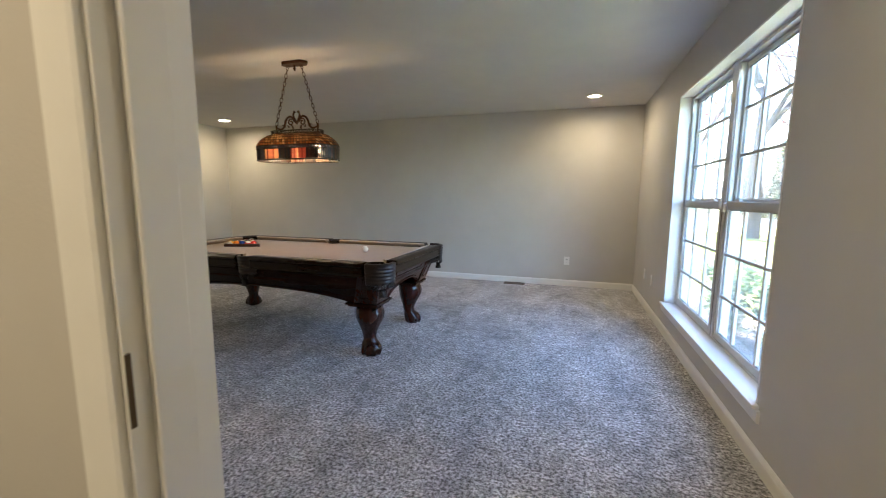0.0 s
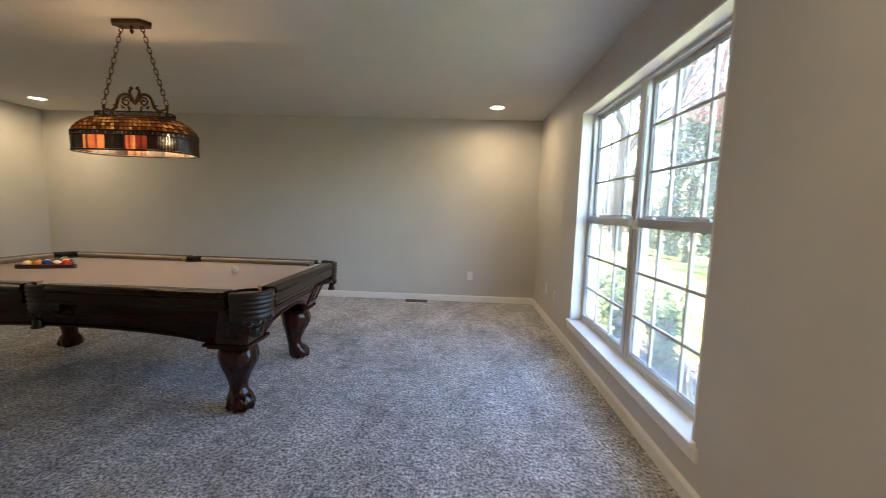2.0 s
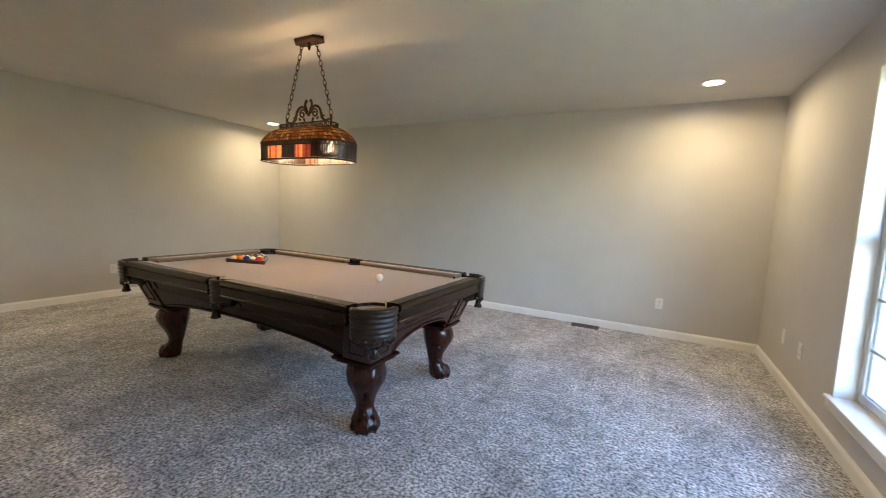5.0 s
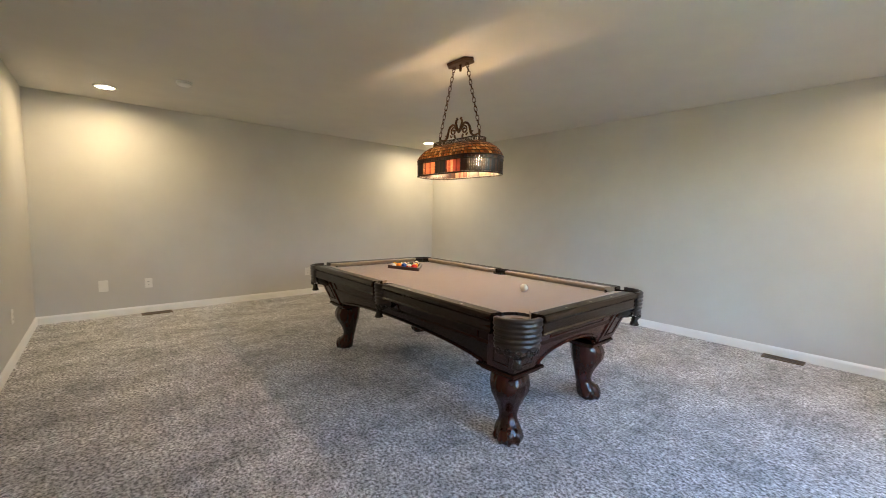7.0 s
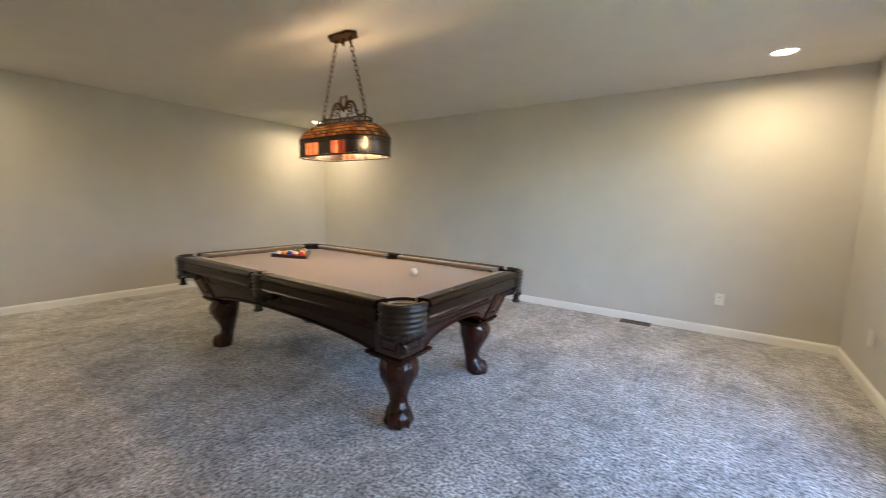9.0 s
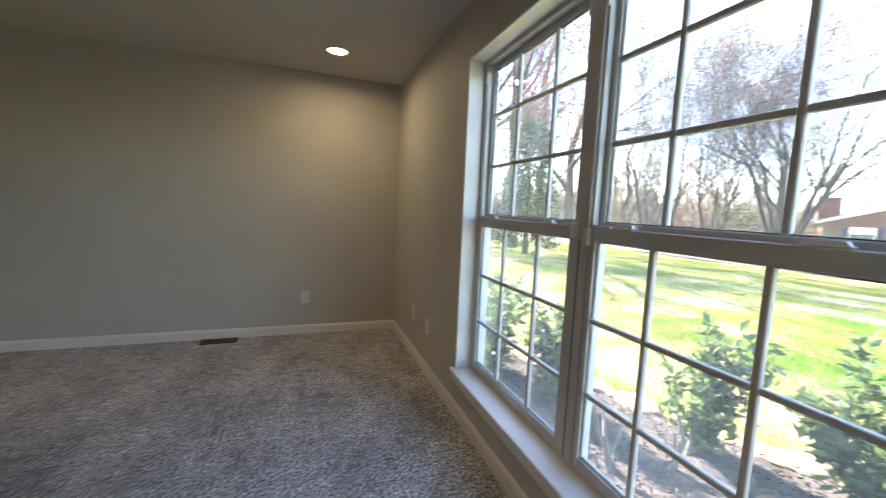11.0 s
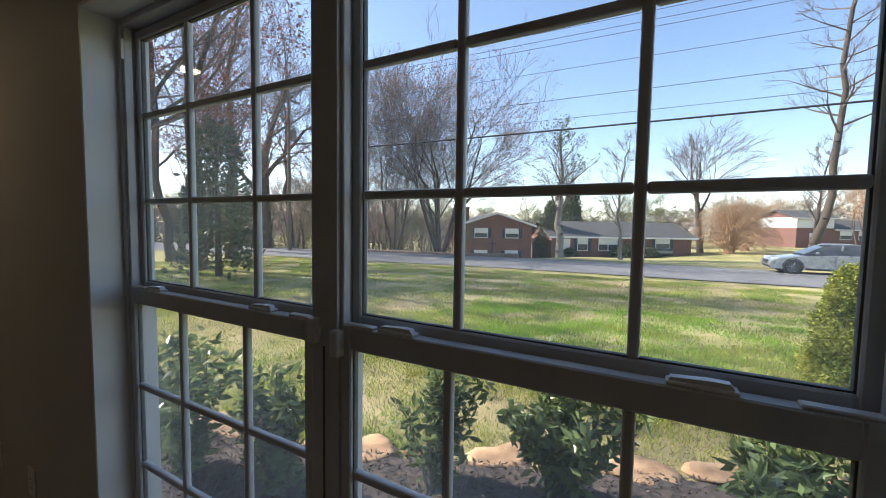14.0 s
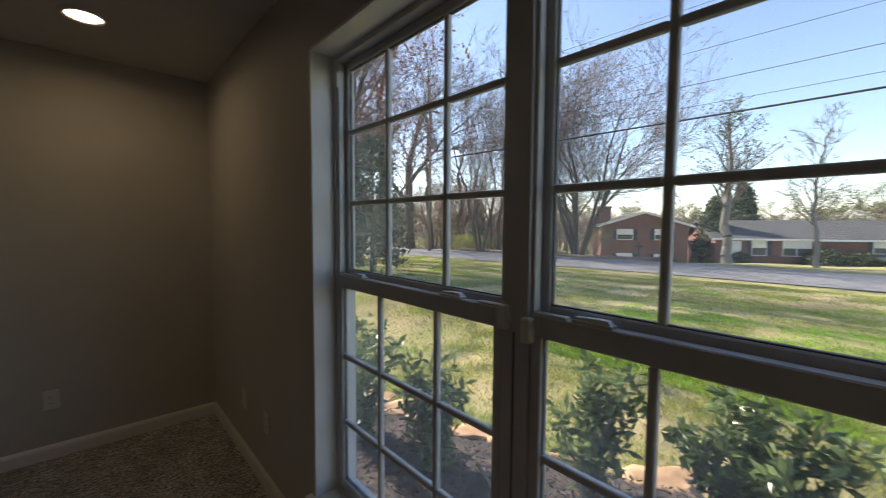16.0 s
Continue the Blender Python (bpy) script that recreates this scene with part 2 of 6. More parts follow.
def structure(name, bm, material, label, category="", smooth=False):
    return tagged(part(name, bm, material, None, "", smooth), label, category or name.split("_")[0], kind="structure")


# ---- the room ----
XW, XL, YF, YN, HC = 1.080, -5.755, 5.803, 0.455, 2.44      # window wall, left wall, far wall, near wall, ceiling
WY0, WY1, WZ0, WZ1 = 2.145, 4.032, 0.287, 2.107            # window opening
DX0, DX1, DZ = -0.306, 0.494, 2.04                         # doorway in the near wall
T = 0.15                                                  # outer wall thickness
TN = 0.115                                                # inner wall thickness

structure("floor", boxed((XL - T, -1.6, -0.30), (XW, YF + T, 0.0)), M_CARPET, "grey cut-pile carpet with vacuum marks", "floor")
structure("ceiling", boxed((XL - T, -1.6, HC), (XW + T, YF + T, HC + 0.2)), M_CEIL, "flat painted ceiling", "ceiling")
structure("wall_far", boxed((XL - T, YF, 0.0), (XW + T, YF + T, HC)), M_WALL, "plain greige painted wall", "wall")
structure("wall_left", boxed((XL - T, -1.6, 0.0), (XL, YF, HC)), M_WALL, "plain greige painted wall", "wall")
bm = bmesh.new()
E = 0.012
add_box(bm, (XW, -1.6, -0.29), (XW + T, WY0 - E, HC))
add_box(bm, (XW, WY1 + E, -0.29), (XW + T, YF, HC))
add_box(bm, (XW, WY0 - E, -0.29), (XW + T, WY1 + E, WZ0 - 0.03))
add_box(bm, (XW, WY0 - E, WZ1 + E), (XW + T, WY1 + E, HC))
structure("wall_window", bm, M_WALL, "greige painted wall round a wide window", "wall")
bm = bmesh.new()
add_box(bm, (XL, YN - TN, 0.0), (DX0 - 0.02, YN, HC))
add_box(bm, (DX1 + 0.02, YN - TN, 0.0), (XW, YN, HC))
add_box(bm, (DX0 - 0.02, YN - TN, DZ + 0.02), (DX1 + 0.02, YN, HC))
structure("wall_near", bm, M_WALL, "greige painted wall with a doorway", "wall")
structure("wall_hall_back", boxed((XL, -1.6, 0.0), (XW, -1.45, HC)), M_WALL, "plain greige hall wall", "wall")
structure("wall_hall_end", boxed((-1.6, -1.45, 0.0), (-1.48, YN - TN, HC)), M_WALL, "plain greige hall wall", "wall")


def baseboard(name, run, length, place):
    """A moulded board along +x with its back on y = 0."""
    prof = [(0.0, 0.0), (0.014, 0.0), (0.014, 0.064), (0.011, 0.074), (0.007, 0.080), (0.004, 0.086), (0.0, 0.086)]
    ob = part(name, prism(prof, "x", 0.0, length), M_TRIM)
    ob.matrix_basis = place
    return tagged(ob, "white painted baseboard with an eased top", "baseboard", kind="structure")


baseboard("baseboard_far", 0, XW - XL - 0.03, pose(XW - 0.015, YF - 0.0005, 0, 0, 0, 180))
baseboard("baseboard_left", 0, YF - YN, pose(XL + 0.0005, YF, 0, 0, 0, -90))
baseboard("baseboard_window", 0, YF - YN, pose(XW - 0.0005, YN, 0, 0, 0, 90))
baseboard("baseboard_near", 0, DX0 - 0.075 - XL - 0.02, pose(XL + 0.016, YN + 0.0005, 0, 0, 0, 0))
baseboard("baseboard_near_short", 0, XW - DX1 - 0.09, pose(DX1 + 0.075, YN + 0.0005, 0, 0, 0, 0))

# doorway: jambs with stops and casings on both faces
door = empty("door_frame", pose(0, 0, 0), "white painted door frame with stop and casing", "door frame", kind="structure")
for side, xj, sx in ((0, DX0, -1), (1, DX1, 1)):
    bm = bmesh.new()
    add_box(bm, (min(xj, xj + sx * 0.019), YN - TN - 0.002, 0.0), (max(xj, xj + sx * 0.019), YN + 0.002, DZ), 0.001)
    part("jamb", bm, M_TRIM, door)
    part("stop", boxed((min(xj + sx * 0.0, xj - sx * 0.011), YN - 0.090, 0.0), (max(xj + sx * 0.0, xj - sx * 0.011), YN - 0.036, DZ), 0.002), M_TRIM, door)
    for face, y0, sy in ((0, YN + 0.002, 1), (1, YN - TN - 0.002, -1)):
        prof = [(0.006, 0.0), (0.006, 0.010), (0.012, 0.013), (0.030, 0.015), (0.048, 0.017), (0.060, 0.017), (0.063, 0.014), (0.063, 0.0)]
        poly = [(xj + sx * u, y0 + sy * v) for u, v in prof]
        part("casing", prism(poly, "z", 0.0, DZ + 0.066), M_TRIM, door)
part("jamb", boxed((DX0, YN - TN - 0.002, DZ), (DX1, YN + 0.002, DZ + 0.019)), M_TRIM, door)
for y0, y1 in ((YN + 0.002, YN + 0.017), (YN - TN - 0.017, YN - TN - 0.002)):
    part("casing", boxed((DX0 - 0.006, y0, DZ + 0.006), (DX1 + 0.006, y1, DZ + 0.064), 0.002), M_TRIM, door)
part("strike_plate", boxed((DX0 - 0.001, YN - TN - 0.001, 0.955), (DX0 + 0.002, YN - TN + 0.006, 1.05), 0.0008), M_BROWNMETAL, door, "dark bronze strike plate")

# ---- the window ----
window = empty("window_1", pose(0, 0, 0), "twin almond vinyl double-hung window with divided panes", "window", kind="structure")
XR = 1.172                                                # inner face of the window frame
bm = bmesh.new()
add_box(bm, (XW - 0.0015, WY1, WZ0), (XW + T - 0.02, WY1 + E - 0.001, WZ1))
add_box(bm, (XW - 0.0015, WY0 - E + 0.001, WZ0), (XW + T - 0.02, WY0, WZ1))
add_box(bm, (XW - 0.0015, WY0 - E + 0.001, WZ1), (XW + T - 0.02, WY1 + E - 0.001, WZ1 + E - 0.001))
part("jamb_return", bm, M_TRIM, window, "white painted window return")
stool = part("sill", boxed((XW - 0.034, WY0 - 0.040, WZ0 - 0.022), (XW - 0.002, WY1 + 0.040, WZ0), 0.005, 2), M_TRIM, window, "white painted inner sill")
part("sill_board", boxed((XW - 0.004, WY0, WZ0 - 0.020), (XR + 0.02, WY1, WZ0 - 0.001)), M_TRIM, window)
part("apron", prism([(XW - 0.001, WZ0 - 0.085), (XW - 0.011, WZ0 - 0.085), (XW - 0.016, WZ0 - 0.070), (XW - 0.016, WZ0 - 0.023), (XW - 0.001, WZ0 - 0.023)], "y", WY0 - 0.05, WY1 + 0.05), M_TRIM, window)


# outer frame, mullion and head
YM0, YM1 = 3.050, 3.130
fr = bmesh.new()
add_box(fr, (XR, WY1 - 0.022, WZ0), (XR + 0.085, WY1, WZ1), 0.002)
part("frame", fr, M_VINYL, window)
part("frame", boxed((XR, WY0, WZ0), (XR + 0.085, WY0 + 0.022, WZ1), 0.002), M_VINYL, window)
part("frame", boxed((XR, WY0 + 0.022, WZ1 - 0.022), (XR + 0.085, WY1 - 0.022, WZ1), 0.002), M_VINYL, window)
part("frame", boxed((XR, WY0 + 0.022, WZ0 - 0.001), (XR + 0.085, WY1 - 0.022, WZ0 + 0.016), 0.002), M_VINYL, window)
part("mullion", boxed((XR - 0.004, YM0, WZ0 + 0.016), (XR + 0.085, YM1, WZ1 - 0.022), 0.004, 2), M_VINYL, window)
part("mullion_groove", boxed((XR - 0.006, 3.088, WZ0 + 0.02), (XR - 0.002, 3.093, 1.17)), M_GASKET, window)
# balance channels and pull tabs beside the upper sash
for y0, y1 in ((WY1 - 0.034, WY1 - 0.022), (YM1, YM1 + 0.010), (YM0 - 0.010, YM0), (WY0 + 0.022, WY0 + 0.034)):
    part("balance_channel", boxed((XR + 0.006, y0, 1.22), (XR + 0.030, y1, WZ1 - 0.022), 0.002), M_VINYL, window)
    part("channel_stop", boxed((XR - 0.002, y0 + 0.001, 1.98), (XR + 0.007, y1 - 0.001, 2.045), 0.001), M_PLASTIC, window)


def sash(name, y0, y1, z0, z1, xa, xb, cols, rows, rail_top, rail_bot, stile):
    """A sash with its bars and panes between y0..y1, z0..z1, from xa (room side) to xb."""
    s = part(name, boxed((xa, y0, z0), (xb, y0 + stile, z1), 0.003), M_VINYL, window)
    part("stile", boxed((xa, y1 - stile, z0), (xb, y1, z1), 0.003), M_VINYL, s)
    part("top_rail", boxed((xa, y0 + stile, z1 - rail_top), (xb, y1 - stile, z1), 0.003), M_VINYL, s)
    part("bottom_rail", boxed((xa, y0 + stile, z0), (xb, y1 - stile, z0 + rail_bot), 0.003), M_VINYL, s)
    xm = (xa + xb) / 2
    ga, gb, gc, gd = y0 + stile, y1 - stile, z0 + rail_bot, z1 - rail_top
    w = 0.0095
    for c in cols:
        part("muntin", boxed((xm - 0.011, c - w, gc), (xm + 0.009, c + w, gd), 0.005, 2), M_VINYL, s)
    edges = [ga, *cols, gb]
    for r in rows:
        for a, b in zip(edges, edges[1:]):
            part("muntin", boxed((xm - 0.011, a + (w if a in cols else 0), r - w), (xm + 0.009, b - (w if b in cols else 0), r + w), 0.005, 2), M_VINYL, s)
    g = part("pane", boxed((xm - 0.0015, ga - 0.004, gc - 0.004), (xm + 0.0015, gb + 0.004, gd + 0.004)), M_PANE, s, "clear glass pane")
    g.visible_shadow = False
    # gasket line round the glass
    bm = bmesh.new()
    for a, b in (((xm - 0.006, ga, gc), (xm + 0.006, ga + 0.003, gd)), ((xm - 0.006, gb - 0.003, gc), (xm + 0.006, gb, gd)),
                 ((xm - 0.006, ga + 0.003, gc), (xm + 0.006, gb - 0.003, gc + 0.003)), ((xm - 0.006, ga + 0.003, gd - 0.003), (xm + 0.006, gb - 0.003, gd))):
        add_box(bm, a, b)
    part("gasket", bm, M_GASKET, s)
    return s


UNITS = [(YM1, WY1 - 0.022, [3.397, 3.709]), (WY0 + 0.022, YM0, [2.458, 2.777])]
for y0, y1, cols in UNITS:
    sash("upper_sash", y0 + 0.004, y1 - 0.004, 1.165, WZ1 - 0.024, XR + 0.040, XR + 0.068, cols, [1.515, 1.802], 0.030, 0.075, 0.024)
    low = sash("lower_sash", y0 + 0.003, y1 - 0.003, WZ0 + 0.017, 1.222, XR + 0.002, XR + 0.034, cols, [0.600, 0.880], 0.052, 0.045, 0.030)
    # tilt latches at the rail's ends, two cam locks between
    for yy, s in ((y0 + 0.05, 1), (y1 - 0.05, -1)):
        part("tilt_latch", boxed((XR + 0.006, yy - 0.042, 1.222), (XR + 0.026, yy + 0.042, 1.228), 0.002), M_PLASTIC, low)
    for yy in (y0 + 0.20, y1 - 0.15):
        lock = part("sash_lock", boxed((XR + 0.004, yy - 0.045, 1.222), (XR + 0.030, yy + 0.045, 1.229), 0.003, 2), M_PLASTIC, low)
        part("lock_lever", prism([(yy - 0.040, 1.229), (yy - 0.034, 1.237), (yy - 0.010, 1.237), (yy + 0.038, 1.234), (yy + 0.042, 1.229)], "x", XR + 0.008, XR + 0.024, 0.001), M_PLASTIC, lock)
for yy, zz in ((3.118, 1.205), (3.048, 1.185)):
    br = part("vent_stop", boxed((XR - 0.020, yy - 0.014, zz - 0.030), (XR + 0.004, yy + 0.014, zz + 0.030), 0.005, 2), M_PLASTIC, window, "pale plastic vent stop")
    part("tab", boxed((XR - 0.014, yy - 0.019, zz - 0.012), (XR - 0.002, yy + 0.019, zz + 0.010), 0.003), M_PLASTIC, br)


# ---- ceiling lights, outlets, registers ----
M_LENS = glowing("warm_lens", (1.0, 0.82, 0.55), 2.5)
for can_no, (cx, cy) in enumerate(CAN_SPOTS):
    can = empty("recessed_light", pose(cx, cy, HC), "round white recessed ceiling light, lit warm", "ceiling light", "recessed ceiling lights")
    part("trim_ring", lathed([(0.070, -0.0005), (0.095, -0.0005), (0.096, -0.004), (0.088, -0.009), (0.074, -0.007), (0.070, -0.0005)], 40, closed=False), M_PLASTIC, can, smooth=True)
    part("lens", lathed([(0.0705, -0.0008), (0.0705, -0.003), (0.055, -0.006), (0.02, -0.0075)], 32), M_LENS, can, "glowing warm lens", smooth=True)
    lamp = new("can_lamp", bpy.data.lights.new("can_lamp", 'AREA'))
    lamp.data.shape, lamp.data.size, lamp.data.energy, lamp.data.color, lamp.data.spread = 'DISK', 0.13, CAN_POWER * (1.0, 1.0, 1.0, 0.35, 1.5)[can_no], (1.0, 0.74, 0.40), radians(168)
    lamp.matrix_basis = pose(cx, cy, HC - 0.010)


def outlet(place, blank=False, w=0.072, h=0.116):
    """A wall plate in its own x-z plane, facing -y."""
    o = empty("wall_outlet", place, "white plastic wall outlet plate" if not blank else "blank white plastic wall plate", "outlet", "wall outlets")
    part("plate", prism([(-w / 2, -h / 2), (w / 2, -h / 2), (w / 2, h / 2), (-w / 2, h / 2)], "y", -0.006, -0.0004, 0.002), M_PLASTIC, o)
    if not blank:
        for dz in (-0.020, 0.020):
            s = part("socket", lathed([(0.0165, 0.0), (0.0165, 0.002), (0.012, 0.0025)], 20, sy=0.85), M_PLASTIC, o, m=pose(0, -0.006, dz, 90, 0, 0))
            for dx in (-0.006, 0.006):
                part("slot", boxed((dx - 0.0011, -0.005, 0.0021), (dx + 0.0011, 0.005, 0.0030)), M_SLOT, s)
        part("screw", lathed([(0.003, 0), (0.003, 0.0012)], 10), M_STEEL, o, m=pose(0, -0.006, 0, 90, 0, 0))
    return o


outlet(pose(0.207, YF, 0.36))
outlet(pose(XW, 5.04, 0.37, 0, 0, -90), blank=True, w=0.07)
outlet(pose(XW, 4.64, 0.37, 0, 0, -90))
outlet(pose(XL, 1.007, 0.36, 0, 0, 90), blank=True, w=0.085, h=0.130)
outlet(pose(XL, 1.42, 0.36, 0, 0, 90))
outlet(pose(XL, 3.365, 0.35, 0, 0, 90))
outlet(pose(-4.45, YN, 0.37, 0, 0, 180))


def floor_register(place):
    r = empty("floor_register", place, "brown metal floor register set in the carpet", "floor vent", "floor registers")
    bm = bmesh.new()
    for a, b in (((-0.150, -0.065, 0.0), (0.150, -0.048, 0.007)), ((-0.150, 0.048, 0.0), (0.150, 0.065, 0.007)), ((-0.150, -0.048, 0.0), (-0.128, 0.048, 0.007)), ((0.128, -0.048, 0.0), (0.150, 0.048, 0.007))):
        add_box(bm, a, b, 0.002)
    part("frame", bm, M_BROWNMETAL, r)
    part("throat", boxed((-0.128, -0.048, 0.0005), (0.128, 0.048, 0.0015)), M_SLOT, r)
    first = None
    for i in range(20):
        x = -0.119 + i * 0.0125
        if first is None:
            first = part("louver", boxed((-0.002, -0.047, 0.0015), (0.002, 0.047, 0.0055)), M_BROWNMETAL, r, m=pose(x, 0, 0))
        else:
            share("louver", first.data, r, pose(x, 0, 0))
    return r


floor_register(pose(-0.51, 5.715, 0.0))
floor_register(pose(-5.66, 1.485, 0.0, 0, 0, 90))
sm = empty("smoke_detector", pose(-4.388, 1.66, HC), "round white plastic smoke detector on the ceiling", "smoke detector")
part("base", lathed([(0.066, -0.0005), (0.066, -0.012), (0.062, -0.014)], 32), M_PLASTIC, sm, smooth=False)
part("cover", lathed([(0.060, -0.014), (0.058, -0.028), (0.048, -0.036), (0.015, -0.038)], 32), M_PLASTIC, sm, smooth=True)


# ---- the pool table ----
# one wood: long-side shade is put into M_MAHOG's colour, ends and legs lighter
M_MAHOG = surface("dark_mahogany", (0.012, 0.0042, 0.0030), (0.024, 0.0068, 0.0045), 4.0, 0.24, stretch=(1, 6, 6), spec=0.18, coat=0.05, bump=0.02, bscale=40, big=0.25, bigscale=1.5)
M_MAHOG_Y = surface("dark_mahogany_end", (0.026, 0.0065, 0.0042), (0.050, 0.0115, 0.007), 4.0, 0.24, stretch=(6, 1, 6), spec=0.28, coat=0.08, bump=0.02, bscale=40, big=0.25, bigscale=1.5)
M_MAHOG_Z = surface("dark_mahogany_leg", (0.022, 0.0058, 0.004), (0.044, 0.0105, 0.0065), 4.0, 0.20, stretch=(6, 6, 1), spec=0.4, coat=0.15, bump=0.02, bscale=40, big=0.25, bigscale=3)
M_RAILTOP = surface("black_brown_rail", (0.010, 0.0055, 0.004), (0.018, 0.008, 0.0055), 9.0, 0.20, stretch=(1, 4, 4), spec=0.24, coat=0.08, big=0.2, bigscale=2)
M_CLOTH = surface("tan_felt", (0.275, 0.213, 0.145), (0.305, 0.238, 0.165), 260.0, 0.95, bump=0.25, bscale=500, big=0.05, bigscale=2.0, sheen=0.35, spec=0.1)
M_LEATHER = surface("dark_brown_leather", (0.011, 0.007, 0.006), (0.022, 0.013, 0.010), 40.0, 0.36, bump=0.35, bscale=140, big=0.2, bigscale=10)
M_NET = surface("black_moulded_fringe", (0.008, 0.008, 0.009), (0.018, 0.017, 0.017), 40.0, 0.25, bump=0.1)
M_PEARL = surface("pearl_sight", (0.62, 0.58, 0.50), (0.75, 0.72, 0.65), 60.0, 0.25)

TC = (-2.235, 3.150)
table = empty("pool_table", pose(TC[0], TC[1], 0), "dark mahogany pool table with tan felt and clawed feet", "pool table")
HL, HW = 1.245, 0.695            # outer half length and width
NL, NW = 1.105, 0.555            # cushion noses
ZR, ZB = 0.772, 0.735            # rail top and bed

# slate and felt with pocket cut-outs
poly = []
cr, srad = 0.075, 0.062
for qx, qy, a0 in ((1, -1, 180), (1, 1, 270), (-1, 1, 0), (-1, -1, 90)):
    cx, cy = qx * (NL + 0.022), qy * (NW + 0.022)
    steps = [math.radians(a0 - 90 * i / 6) for i in range(7)]
    arc = [(cx + cr * math.cos(a), cy + cr * math.sin(a)) for a in steps]
    poly += arc
    if qx == 1 and qy == 1 or qx == -1 and qy == -1:
        sy = qy
        sc = (0.0, sy * (NW + 0.045))
        st = [math.radians((0 if sy > 0 else 180) - 180 * i / 8) for i in range(9)]
        poly += [(sc[0] + srad * math.cos(a), sc[1] + srad * math.sin(a)) for a in st]
part("playing_bed", prism(poly, "z", ZB - 0.03, ZB), M_CLOTH, table, "tan felt playing bed")


def cushion(length, miter0, miter1):
    """A felt cushion along +x, nose towards -y, back on y = 0."""
    prof = [(0.0, ZB), (-0.022, ZB + 0.001), (-0.048, ZB + 0.024), (-0.050, ZB + 0.031), (-0.044, ZB + 0.036), (0.0, ZR)]
    ends = []
    for x, mt in ((0.0, miter0), (length, -miter1)):
        ends.append([(x - mt * (v / 0.05), v, z) for v, z in prof])
    return loft(ends)


def rail_piece(length, wide):
    """A wooden rail cap along +x, inner edge on y = 0, outer edge at y = wide."""
    prof = [(0.0, ZR - 0.10), (0.0, ZR), (wide * 0.78, ZR + 0.003), (wide * 0.93, ZR - 0.003), (wide, ZR - 0.014), (wide + 0.004, ZR - 0.024), (wide - 0.004, ZR - 0.034),
            (wide - 0.010, ZR - 0.040), (wide - 0.010, ZR - 0.085), (wide - 0.004, ZR - 0.092), (wide - 0.006, ZR - 0.10)]
    return loft([[(x, v, z) for v, z in prof] for x in (0.0, length)])


wide_l, wide_e = HW - NW - 0.05, HL - NL - 0.05
for sy in (1, -1):
    for sx in (1, -1):
        x0, x1 = 0.070, NL - 0.055
        L = x1 - x0
        turn = 0 if sy > 0 else 180
        ox = x0 if sx * sy > 0 else -x1
        base = pose(0, 0, 0, 0, 0, turn) @ Matrix.Translation((ox, NW + 0.05, 0))
        side_at_start = ox > 0
        part("cushion", cushion(L, 0.018 if side_at_start else 0.05, 0.05 if side_at_start else 0.018), M_CLOTH, table, "tan felt cushion", m=base)
        part("rail", rail_piece(L, wide_l), M_RAILTOP, table, m=base)
        for k in (0.25, 0.5, 0.75):
            sm_ = bmesh.new()
            add_lathe(sm_, [(0.007, 0.0), (0.007, 0.0012)], 4)
            part("rail_sight", sm_, M_PEARL, table, "pearl diamond sight", m=base @ pose(L * k, wide_l * 0.5, ZR + 0.0015, 0, 0, 0))
for sx in (1, -1):
    y1 = NW - 0.055
    base = pose(0, 0, 0, 0, 0, -90 if sx > 0 else 90) @ Matrix.Translation((-y1, NL + 0.05, 0))
    part("cushion", cushion(2 * y1, 0.05, 0.05), M_CLOTH, table, "tan felt cushion", m=base)
    part("rail", rail_piece(2 * y1, wide_e), M_RAILTOP, table, m=base)
    for k in (0.25, 0.5, 0.75):
        sm_ = bmesh.new()
        add_lathe(sm_, [(0.007, 0.0), (0.007, 0.0012)], 4)
        part("rail_sight", sm_, M_PEARL, table, "pearl diamond sight", m=base @ pose(2 * y1 * k, wide_e * 0.5, ZR + 0.0015))


def arched(half, z_top, z_leg, z_mid, flat):
    """Outline of an apron: straight top, arched bottom between the legs."""
    pts = [(-half, z_top), (-half, z_leg), (-flat, z_leg)]
    n = 20
    for i in range(n + 1):
        u = -flat + 2 * flat * i / n
        pts.append((u, z_leg + (z_mid - z_leg) * (math.cos(math.pi * u / flat / 2) ** 0.7)))
    pts += [(flat, z_leg), (half, z_leg), (half, z_top)]
    out = []
    for p in pts:
        if not out or (abs(out[-1][0] - p[0]) + abs(out[-1][1] - p[1])) > 1e-5:
            out.append(p)
    return out


